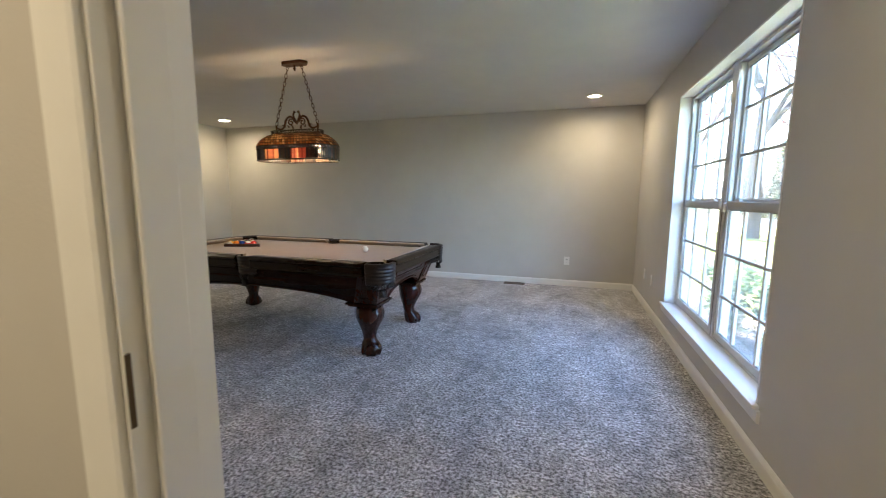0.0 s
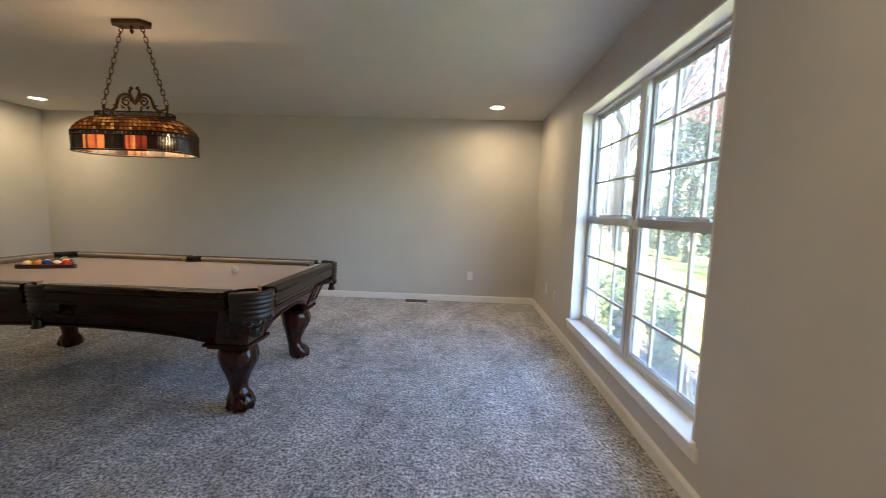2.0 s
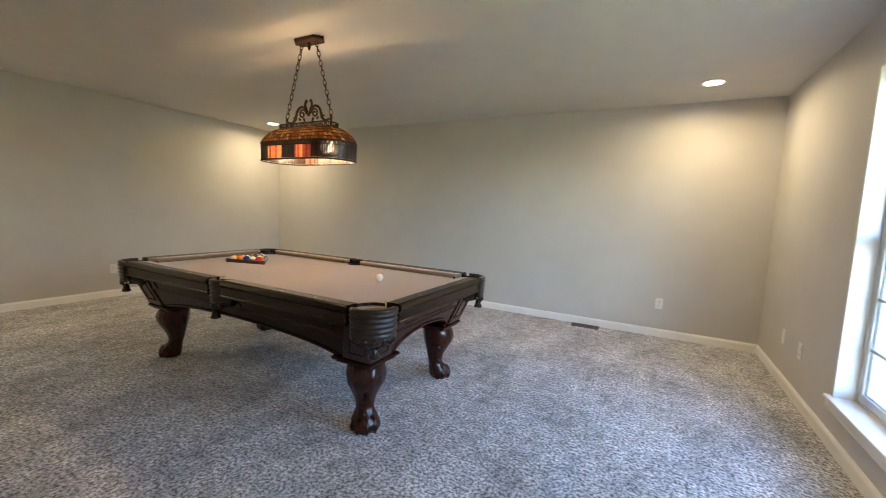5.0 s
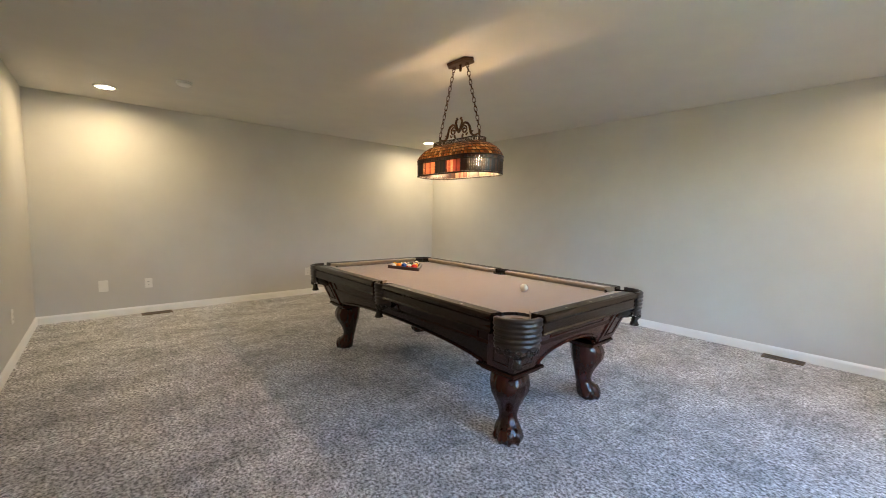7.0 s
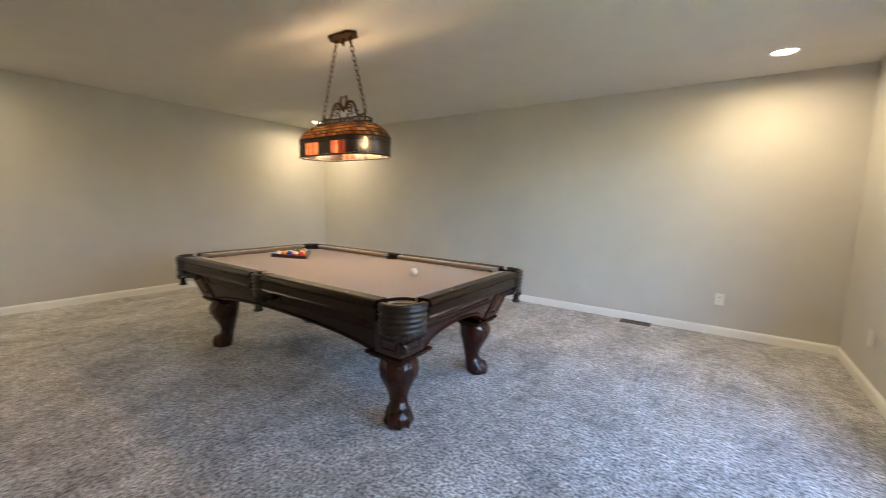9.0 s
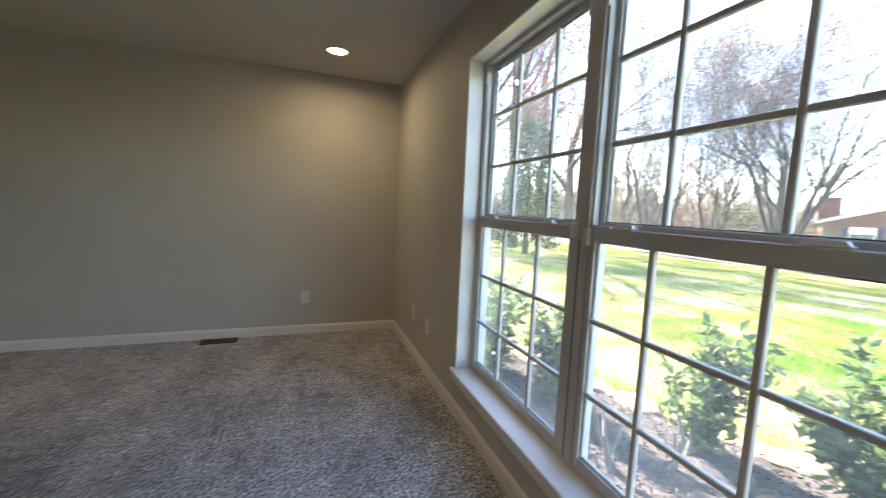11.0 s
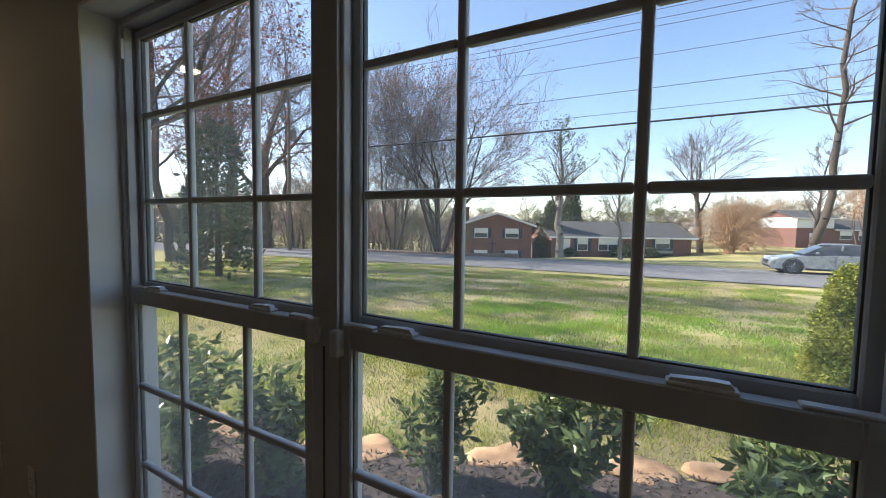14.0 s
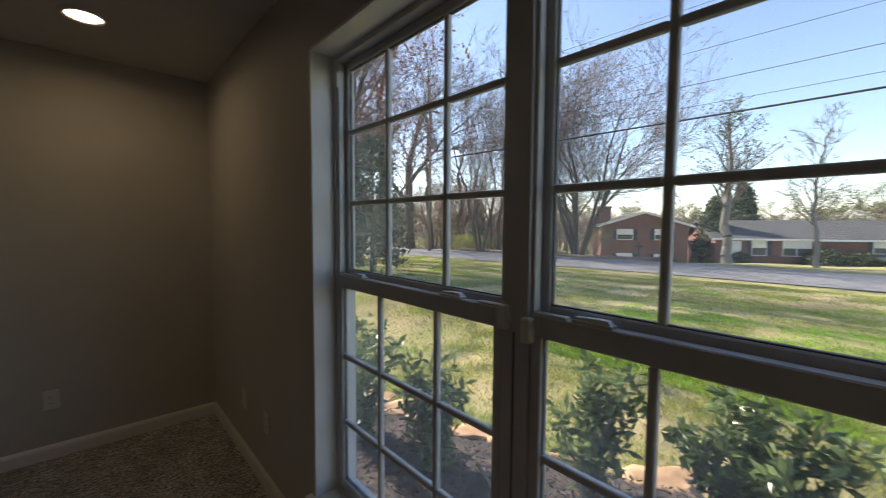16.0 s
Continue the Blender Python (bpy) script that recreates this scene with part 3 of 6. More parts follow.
# aprons with a bead along the arch and a sunk panel frame
AL, AW = HL - 0.085, HW - 0.085
for sy in (1, -1):
    y = sy * AW
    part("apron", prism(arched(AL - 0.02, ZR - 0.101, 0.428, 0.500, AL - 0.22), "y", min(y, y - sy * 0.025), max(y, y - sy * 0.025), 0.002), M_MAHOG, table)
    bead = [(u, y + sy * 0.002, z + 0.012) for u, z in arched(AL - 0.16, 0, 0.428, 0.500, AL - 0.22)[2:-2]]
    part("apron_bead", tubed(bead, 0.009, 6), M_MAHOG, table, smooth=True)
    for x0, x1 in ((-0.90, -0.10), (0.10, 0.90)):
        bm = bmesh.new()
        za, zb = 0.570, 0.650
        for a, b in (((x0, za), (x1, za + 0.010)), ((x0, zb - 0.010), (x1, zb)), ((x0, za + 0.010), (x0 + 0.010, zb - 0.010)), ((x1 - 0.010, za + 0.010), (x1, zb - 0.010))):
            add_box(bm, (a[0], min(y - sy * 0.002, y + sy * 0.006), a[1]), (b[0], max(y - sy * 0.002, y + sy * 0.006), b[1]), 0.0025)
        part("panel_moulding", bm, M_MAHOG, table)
for sx in (1, -1):
    x = sx * AL
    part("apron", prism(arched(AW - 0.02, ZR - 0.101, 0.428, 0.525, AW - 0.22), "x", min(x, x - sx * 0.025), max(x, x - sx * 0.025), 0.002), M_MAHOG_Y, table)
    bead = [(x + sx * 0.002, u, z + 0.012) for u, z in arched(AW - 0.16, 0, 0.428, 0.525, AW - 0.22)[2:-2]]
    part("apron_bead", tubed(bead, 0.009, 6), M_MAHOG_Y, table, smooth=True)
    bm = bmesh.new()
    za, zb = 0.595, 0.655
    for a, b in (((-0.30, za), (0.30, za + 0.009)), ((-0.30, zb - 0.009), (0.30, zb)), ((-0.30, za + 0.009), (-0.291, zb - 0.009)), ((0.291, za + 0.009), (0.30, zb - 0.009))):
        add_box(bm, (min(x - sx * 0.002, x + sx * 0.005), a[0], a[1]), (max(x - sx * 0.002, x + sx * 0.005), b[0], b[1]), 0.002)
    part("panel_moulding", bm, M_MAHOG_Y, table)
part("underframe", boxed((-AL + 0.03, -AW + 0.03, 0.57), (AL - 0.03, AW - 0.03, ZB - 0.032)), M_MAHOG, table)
part("centre_beam", boxed((-0.09, -0.42, 0.47), (0.09, 0.42, 0.57), 0.01), M_MAHOG, table)


def leg(qx, qy):
    """A carved cabriole leg with a square cap, knee, slim ankle and claw foot."""
    cx, cy = qx * 0.955, qy * 0.405
    secs = [(0.400, 0.088, 0.000, 0.30), (0.372, 0.098, 0.010, 0.30), (0.330, 0.104, 0.018, 0.34), (0.285, 0.098, 0.017, 0.38), (0.235, 0.079, 0.010, 0.42), (0.185, 0.062, 0.003, 0.46),
            (0.145, 0.053, 0.001, 0.5), (0.115, 0.055, 0.008, 0.5), (0.090, 0.064, 0.020, 0.5), (0.065, 0.073, 0.031, 0.48), (0.035, 0.074, 0.035, 0.48), (0.012, 0.066, 0.033, 0.5), (0.000, 0.055, 0.031, 0.5)]
    rings = []
    n = 48
    for z, h, off, rnd in secs:
        ring = []
        for i in range(n):
            a = 2 * math.pi * i / n
            e = 2.0 + 3.0 * (0.5 - rnd)
            c, s = math.cos(a), math.sin(a)
            r = h / ((abs(c) ** e + abs(s) ** e) ** (1 / e))
            reed = 0.0
            if z > 0.2:
                reed = 0.0045 * max(0, math.cos(12 * a)) * ramp_up(0.19, 0.27, z) * (1 - ramp_up(0.37, 0.40, z))
            elif z < 0.12:
                reed = 0.010 * abs(math.sin(2 * a + 0.785)) * (1 - ramp_up(0.08, 0.125, z)) - 0.004
            r += reed
            ring.append((cx + qx * off * 0.9 + r * c, cy + qy * off * 0.9 + r * s, z))
        rings.append(ring)
    g = part("leg", loft(rings[::-1]), M_MAHOG_Z, table, "carved mahogany cabriole leg with a claw foot", smooth=True)
    bm = bmesh.new()
    for k in range(5):
        a = math.atan2(qy, qx) + math.radians((k - 2) * 44)
        fx, fy = cx + qx * 0.031 + 0.064 * math.cos(a), cy + qy * 0.031 + 0.064 * math.sin(a)
        pts = [(fx - 0.016 * math.cos(a), fy - 0.016 * math.sin(a), 0.085), (fx, fy, 0.058), (fx + 0.008 * math.cos(a), fy + 0.008 * math.sin(a), 0.030), (fx + 0.004 * math.cos(a), fy + 0.004 * math.sin(a), 0.006)]
        add_tube(bm, pts, [0.010, 0.015, 0.016, 0.009], 8)
    part("claw", bm, M_MAHOG_Z, g, smooth=True)
    bm = bmesh.new()
    add_box(bm, (cx - 0.136, cy - 0.136, 0.412), (cx + 0.136, cy + 0.136, 0.430), 0.005, 2)
    add_box(bm, (cx - 0.118, cy - 0.118, 0.396), (cx + 0.118, cy + 0.118, 0.413), 0.004, 2)
    part("cap", bm, M_MAHOG, g)
    bm = bmesh.new()
    px, py = qx * (AL - 0.085), qy * (AW - 0.085)
    add_box(bm, (px - 0.095, py - 0.095, 0.430), (px + 0.095, py + 0.095, ZR - 0.10), 0.004, 2)
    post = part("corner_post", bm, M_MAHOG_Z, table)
    bm = bmesh.new()
    for fx in (0, 1):
        for u0, u1, z0, z1 in ((-0.055, 0.055, 0.470, 0.478), (-0.055, 0.055, 0.632, 0.640), (-0.055, -0.047, 0.478, 0.632), (0.047, 0.055, 0.478, 0.632)):
            if fx:
                fa = px + qx * 0.094
                add_box(bm, (min(fa, fa + qx * 0.006), py + u0, z0), (max(fa, fa + qx * 0.006), py + u1, z1), 0.002)
            else:
                fa = py + qy * 0.094
                add_box(bm, (px + u0, min(fa, fa + qy * 0.006), z0), (px + u1, max(fa, fa + qy * 0.006), z1), 0.002)
    part("panel_moulding", bm, M_MAHOG_Z, post)


def ramp_up(a, b, v):
    t = min(1.0, max(0.0, (v - a) / (b - a)))
    return t * t * (3 - 2 * t)


for qx in (1, -1):
    for qy in (1, -1):
        leg(qx, qy)


# the cabinet leans in towards its foot
for o in table.children_recursive:
    if o.name.split(".")[0] in ("apron", "apron_bead", "panel_moulding", "corner_post"):
        for v in o.data.vertices:
            lean_in = 0.085 * max(0.0, 0.675 - v.co.z) / 0.24
            v.co.x -= math.copysign(lean_in * ramp_up(0.5, 0.95, abs(v.co.x)), v.co.x)
            v.co.y -= math.copysign(lean_in * ramp_up(0.2, 0.45, abs(v.co.y)), v.co.y)


def pocket(cx, cy, heading, rad, span, drop):
    """A ribbed leather pocket shield facing heading (degrees), with its iron and moulded fringe."""
    n, m = 28, 26
    bm = bmesh.new()
    grid = []
    for j in range(m + 1):
        z = ZR - 0.002 - drop * j / m
        row = []
        for i in range(n + 1):
            a = radians(heading - span / 2 + span * i / n)
            r = rad + 0.004 * math.sin(j * 1.45) * ramp_up(2, 5, j) * (1 - ramp_up(m - 4, m - 1, j)) - 0.010 * j / m
            if j == 0:
                r -= 0.012
            row.append((cx + r * math.cos(a), cy + r * math.sin(a), z))
        grid.append(row)
    outer = [[bm.verts.new(p) for p in row] for row in grid]
    inner = [[bm.verts.new((cx + (p[0] - cx) * 0.86, cy + (p[1] - cy) * 0.86, p[2])) for p in row] for row in grid]
    for j in range(m):
        for i in range(n):
            bm.faces.new((outer[j][i], outer[j][i + 1], outer[j + 1][i + 1], outer[j + 1][i]))
            bm.faces.new((inner[j][i], inner[j + 1][i], inner[j + 1][i + 1], inner[j][i + 1]))
    for i in range(n):
        bm.faces.new((outer[0][i], inner[0][i], inner[0][i + 1], outer[0][i + 1]))
        bm.faces.new((outer[m][i], outer[m][i + 1], inner[m][i + 1], inner[m][i]))
    for j in range(m):
        bm.faces.new((outer[j][0], outer[j + 1][0], inner[j + 1][0], inner[j][0]))
        bm.faces.new((outer[j][n], inner[j][n], inner[j + 1][n], outer[j + 1][n]))
    p = part("pocket", bm, M_LEATHER, table, "ribbed dark leather pocket", smooth=True)
    rim = [(cx + (rad - 0.012) * math.cos(radians(heading - span / 2 + span * i / 20)), cy + (rad - 0.012) * math.sin(radians(heading - span / 2 + span * i / 20)), ZR - 0.011) for i in range(21)]
    part("pocket_iron", tubed(rim, 0.010, 8), M_LEATHER, p, smooth=True)
    part("pocket_well", lathed([(rad * 0.80, ZR - 0.02), (rad * 0.78, ZR - 0.12), (rad * 0.5, ZR - 0.18), (0.01, ZR - 0.19)], 20, at=(cx, cy, 0), closed=False), M_NET, p, smooth=True)
    # scrolled fringe and bell below the shield
    bm = bmesh.new()
    out = rad * 0.72
    bx, by = cx + out * math.cos(radians(heading)), cy + out * math.sin(radians(heading))
    zt = ZR + 0.006 - drop
    for k in range(-2, 3):
        a = radians(heading + k * 24)
        ex, ey = cx + (rad - 0.012) * math.cos(a), cy + (rad - 0.012) * math.sin(a)
        tx, ty = -math.sin(a), math.cos(a)
        loop = [(ex + tx * 0.013 * math.cos(2 * math.pi * i / 10), ey + ty * 0.013 * math.cos(2 * math.pi * i / 10), zt - 0.014 + 0.015 * math.sin(2 * math.pi * i / 10)) for i in range(10)]
        add_tube(bm, loop, 0.0055, 6, loop=True)
        add_tube(bm, [(ex, ey, zt - 0.026), ((ex + bx) / 2, (ey + by) / 2, zt - 0.042), (bx, by, zt - 0.052)], 0.006, 6)
    add_lathe(bm, [(0.012, zt - 0.045), (0.022, zt - 0.055), (0.020, zt - 0.066), (0.030, zt - 0.090), (0.028, zt - 0.096)], 16, at=(bx, by, 0))
    part("fringe", bm, M_NET, p, "glossy black moulded fringe", smooth=True)


for qx in (1, -1):
    for qy in (1, -1):
        pocket(qx * (NL + 0.012), qy * (NW + 0.012), math.degrees(math.atan2(qy, qx)), 0.136, 124, 0.155)
for qy in (1, -1):
    pocket(0.0, qy * (NW + 0.055), 90 * qy, 0.092, 150, 0.150)

# ---- balls, rack ----
M_RACK = surface("dark_rack_wood", (0.030, 0.010, 0.008), (0.050, 0.016, 0.012), 14.0, 0.35, coat=0.3)
RC = (-2.935, 3.235)
RT = -12.0
rack = empty("triangle_rack", pose(RC[0], RC[1], ZB, 0, 0, RT), "dark wooden triangle rack holding the balls", "ball rack")
tri_r = 0.186
corners = [(tri_r * math.cos(radians(a)), tri_r * math.sin(radians(a))) for a in (0, 120, 240)]
for i in range(3):
    a, b = Vector(corners[i]), Vector(corners[(i + 1) % 3])
    d = (b - a).normalized()
    nrm = Vector((d.y, -d.x))
    p = [a + d * 0.012, b - d * 0.012, b - d * 0.006 + nrm * 0.016, a + d * 0.006 + nrm * 0.016]
    part("rack_side", prism([(v.x, v.y) for v in p], "z", 0.001, 0.030, 0.003), M_RACK, rack)
    part("rack_corner", lathed([(0.014, 0.001), (0.015, 0.004), (0.015, 0.027), (0.013, 0.031)], 14, at=(a.x * 1.02, a.y * 1.02, 0)), M_RACK, rack, smooth=True)


def ball_material(name, color, stripe):
    m, nt, n, l, b = nodes_of(name)
    b.inputs["Roughness"].default_value = 0.12
    b.inputs["Coat Weight"].default_value = 0.5
    tc = n.new("ShaderNodeTexCoord")
    sp = n.new("ShaderNodeSeparateXYZ")
    l.new(tc.outputs["Object"], sp.inputs["Vector"])
    ab = n.new("ShaderNodeMath")
    ab.operation = 'ABSOLUTE'
    l.new(sp.outputs["Z"], ab.inputs[0])
    cmp = n.new("ShaderNodeMath")
    cmp.operation = 'GREATER_THAN'
    cmp.inputs[1].default_value = 0.015 if stripe else 1.0
    l.new(ab.outputs["Value"], cmp.inputs[0])
    mx = n.new("ShaderNodeMix")
    mx.data_type = 'RGBA'
    l.new(cmp.outputs["Value"], mx.inputs[0])
    mx.inputs[6].default_value = (*color, 1)
    mx.inputs[7].default_value = (0.80, 0.76, 0.66, 1)
    l.new(mx.outputs[2], b.inputs["Base Color"])
    return m


BALLS = [("white", (0.80, 0.76, 0.66), 0), ("orange", (0.75, 0.22, 0.02), 0), ("red", (0.55, 0.02, 0.015), 0), ("blue", (0.01, 0.04, 0.25), 0), ("maroon", (0.16, 0.01, 0.015), 0),
         ("green", (0.01, 0.12, 0.05), 0), ("yellow", (0.75, 0.45, 0.02), 0), ("black", (0.012, 0.012, 0.012), 0), ("purple", (0.07, 0.01, 0.16), 0), ("orange striped", (0.75, 0.22, 0.02), 1),
         ("red striped", (0.55, 0.02, 0.015), 1), ("blue striped", (0.01, 0.04, 0.25), 1), ("green striped", (0.01, 0.12, 0.05), 1), ("maroon striped", (0.16, 0.01, 0.015), 1), ("yellow striped", (0.75, 0.45, 0.02), 1)]
ball_mesh = bmesh.new()
add_ball(ball_mesh, (0, 0, 0), 0.0285, 24, 16)
slots = []
for row in range(5):
    for k in range(row + 1):
        slots.append((0.114 - row * 0.0502, (k - row / 2) * 0.0575))
order = [2, 10, 9, 3, 7, 6, 1, 11, 5, 8, 14, 12, 4, 13, 0]
turn = Matrix.Rotation(radians(RT), 4, 'Z')
for (sx, sy), bi in zip(slots, order):
    nm, col, st = BALLS[bi]
    v = turn @ Vector((sx, sy, 0))
    ob = part("billiard_ball", ball_mesh.copy(), ball_material("ball_" + nm.replace(" ", "_"), col, st), smooth=True, m=pose(RC[0] + v.x, RC[1] + v.y, ZB + 0.0286, 40 + 31 * bi, 20 * bi, 0))
    tagged(ob, "glossy %s billiard ball in the triangle rack" % nm, "billiard ball", "billiard balls")
ob = part("cue_ball", ball_mesh, ball_material("ball_cue", (0.82, 0.80, 0.72), 0), smooth=True, m=pose(-1.570, 3.226, ZB + 0.0286))
tagged(ob, "white cue ball alone on the tan felt", "billiard ball", "billiard balls")


# ---- the stained-glass billiard lamp ----
M_BRONZE = surface("aged_bronze", (0.055, 0.026, 0.014), (0.11, 0.050, 0.024), 30.0, 0.45, metal=0.7, bump=0.15, bscale=120, big=0.2, bigscale=12)
M_LEAD = surface("dark_lead_came", (0.020, 0.016, 0.014), (0.04, 0.032, 0.028), 60.0, 0.5, metal=0.5)
M_GALLERY = surface("pierced_dark_band", (0.020, 0.019, 0.017), (0.04, 0.036, 0.03), 60.0, 0.45, metal=0.5)


def stained(name, colors, mix_trans=0.55):
    """Coloured art glass that lets the bulbs' light through; each piece takes its own tone."""
    m, nt, n, l, b = nodes_of(name)
    info = n.new("ShaderNodeObjectInfo")
    ramp = n.new("ShaderNodeValToRGB")
    ramp.color_ramp.interpolation = 'CONSTANT'
    els = ramp.color_ramp.elements
    while len(els) < len(colors):
        els.new(0.5)
    for i, c in enumerate(colors):
        els[i].position = i / len(colors)
        els[i].color = (*c, 1)
    l.new(info.outputs["Random"], ramp.inputs["Fac"])
    tc = n.new("ShaderNodeTexCoord")
    ns = n.new("ShaderNodeTexNoise")
    ns.inputs["Scale"].default_value = 35.0
    l.new(tc.outputs["Object"], ns.inputs["Vector"])
    hs = n.new("ShaderNodeHueSaturation")
    mr = n.new("ShaderNodeMapRange")
    mr.inputs["To Min"].default_value, mr.inputs["To Max"].default_value = 0.5, 1.5
    l.new(ns.outputs["Fac"], mr.inputs["Value"])
    l.new(mr.outputs["Result"], hs.inputs["Value"])
    l.new(ramp.outputs["Color"], hs.inputs["Color"])
    dk = n.new("ShaderNodeHueSaturation")
    dk.inputs["Value"].default_value = 0.18
    l.new(hs.outputs["Color"], dk.inputs["Color"])
    l.new(dk.outputs["Color"], b.inputs["Base Color"])
    b.inputs["Roughness"].default_value = 0.34
    tr = n.new("ShaderNodeBsdfTranslucent")
    l.new(hs.outputs["Color"], tr.inputs["Color"])
    mx = n.new("ShaderNodeMixShader")
    mx.inputs["Fac"].default_value = mix_trans
    l.new(b.outputs["BSDF"], mx.inputs[1])
    l.new(tr.outputs["BSDF"], mx.inputs[2])
    l.new(mx.outputs["Shader"], n["Material Output"].inputs["Surface"])
    return m


M_AMBER = stained("amber_crown_glass", [(0.46, 0.28, 0.11), (0.26, 0.12, 0.04), (0.62, 0.42, 0.18), (0.17, 0.07, 0.03), (0.44, 0.20, 0.06), (0.66, 0.50, 0.26)], 0.42)
M_RUBY = stained("striped_skirt_glass", [(0.70, 0.40, 0.27), (0.76, 0.52, 0.34), (0.60, 0.28, 0.20), (0.80, 0.60, 0.42), (0.66, 0.36, 0.26), (0.40, 0.16, 0.12), (0.24, 0.09, 0.08), (0.74, 0.46, 0.30)], 0.55)
M_DUSK = stained("dark_skirt_glass", [(0.07, 0.035, 0.04), (0.05, 0.045, 0.07), (0.12, 0.05, 0.03), (0.05, 0.03, 0.04), (0.16, 0.06, 0.04)], 0.14)
M_BULB = glowing("lit_bulb", (1.0, 0.62, 0.28), 4.0)

LX, LY = -2.225, 3.180
lampshade_lamp = empty("billiard_lamp", pose(LX, LY, 0), "bronze billiard chandelier with a lit stained-glass shade", "pendant lamp")
P = lampshade_lamp


def oval(half_l, half_w, u):
    """A point of a stadium outline, u from 0 to 1; and its outward normal."""
    s = half_l - half_w
    per = 4 * s + 2 * math.pi * half_w
    d = (u % 1.0) * per
    if d < 2 * s:
        return Vector((-s + d, -half_w, 0)), Vector((0, -1, 0))
    d -= 2 * s
    if d < math.pi * half_w:
        a = -math.pi / 2 + d / half_w
        return Vector((s + half_w * math.cos(a), half_w * math.sin(a), 0)), Vector((math.cos(a), math.sin(a), 0))
    d -= math.pi * half_w
    if d < 2 * s:
        return Vector((s - d, half_w, 0)), Vector((0, 1, 0))
    d -= 2 * s
    a = math.pi / 2 + d / half_w
    return Vector((-s + half_w * math.cos(a), half_w * math.sin(a), 0)), Vector((math.cos(a), math.sin(a), 0))


def ring_tube(half_l, half_w, z, r, seg=6, n=72):
    return tubed([tuple(oval(half_l, half_w, i / n)[0] + Vector((0, 0, z))) for i in range(n)], r, seg, loop=True)


LEVELS = [(0.405, 0.182, 1.566), (0.407, 0.184, 1.690), (0.396, 0.172, 1.716), (0.376, 0.153, 1.742), (0.349, 0.130, 1.766), (0.313, 0.103, 1.787), (0.268, 0.074, 1.803)]
ROWS = ((1, 66), (2, 62), (3, 58), (4, 54), (5, 50))
shade = part("shade", ring_tube(0.407, 0.184, 1.690, 0.006), M_LEAD, P, "stained-glass shade in amber, red and dusk tones", smooth=True)
part("rim", ring_tube(0.405, 0.182, 1.566, 0.006), M_LEAD, shade, smooth=True)
for hl, hw, z in LEVELS[2:]:
    part("came", ring_tube(hl, hw, z, 0.0042), M_LEAD, shade, smooth=True)


def glass_cell(c0, c1, u0, u1, name, material, under, thick=0.004, bulge=0.0):
    """One piece of glass between two levels and two places along the outline."""
    quads = []
    for (hl, hw, z), us in ((c0, (u0, u1)), (c1, (u1, u0))):
        for u in us:
            p, nn = oval(hl, hw, u)
            quads.append((p + Vector((0, 0, z)), nn))
    mid = sum((q[0] for q in quads), Vector()) / 4
    bm = bmesh.new()
    out = [bm.verts.new(q[0] + q[1] * thick / 2 - mid) for q in quads]
    inn = [bm.verts.new(q[0] - q[1] * thick / 2 - mid) for q in quads]
    top = bm.verts.new(sum((v.co for v in out), Vector()) / 4 + quads[0][1] * bulge)
    for i in range(4):
        bm.faces.new((out[i], out[(i + 1) % 4], top))
    bm.faces.new(inn[::-1])
    for i in range(4):
        bm.faces.new((out[i], inn[i], inn[(i + 1) % 4], out[(i + 1) % 4]))
    return part(name, bm, material, under, m=Matrix.Translation(mid))


# skirt: narrow upright strips, dark groups between bright ones
NS = 128
for i in range(NS):
    u0, u1 = (i + 0.02) / NS, (i + 0.98) / NS
    p, nn = oval(0.405, 0.182, (u0 + u1) / 2)
    on_long = abs(nn.y) > 0.95
    bright = on_long and (0.070 < abs(p.x) < 0.215)
    glass_cell((0.405, 0.182, 1.573), (0.4065, 0.1835, 1.660), u0, u1, "glass_strip", M_RUBY if bright else M_DUSK, shade)
part("came", ring_tube(0.4066, 0.1836, 1.664, 0.005), M_LEAD, shade, smooth=True)
for i in range(72):
    glass_cell((0.4066, 0.1836, 1.668), (0.407, 0.184, 1.686), (i + 0.05) / 72, (i + 0.95) / 72, "band_tile", M_DUSK, shade, bulge=0.002)
# crown: staggered rows of small bulging tiles
for r, count in ROWS:
    for i in range(count):
        o = 0.5 * (r % 2) / count
        glass_cell(LEVELS[r], LEVELS[r + 1], i / count + o + 0.0012, (i + 1) / count + o - 0.0012, "glass_tile", M_AMBER, shade, bulge=0.005)
# lead lining that separates the tiles
cells = bmesh.new()
for r, count in ROWS:
    for i in range(count):
        o = 0.5 * (r % 2) / count
        a, na = oval(LEVELS[r][0], LEVELS[r][1], i / count + o)
        b, nb = oval(LEVELS[r + 1][0], LEVELS[r + 1][1], i / count + o)
        add_tube(cells, [a + Vector((0, 0, LEVELS[r][2])), b + Vector((0, 0, LEVELS[r + 1][2]))], 0.0036, 4)
part("lead_lining", cells, M_LEAD, shade)
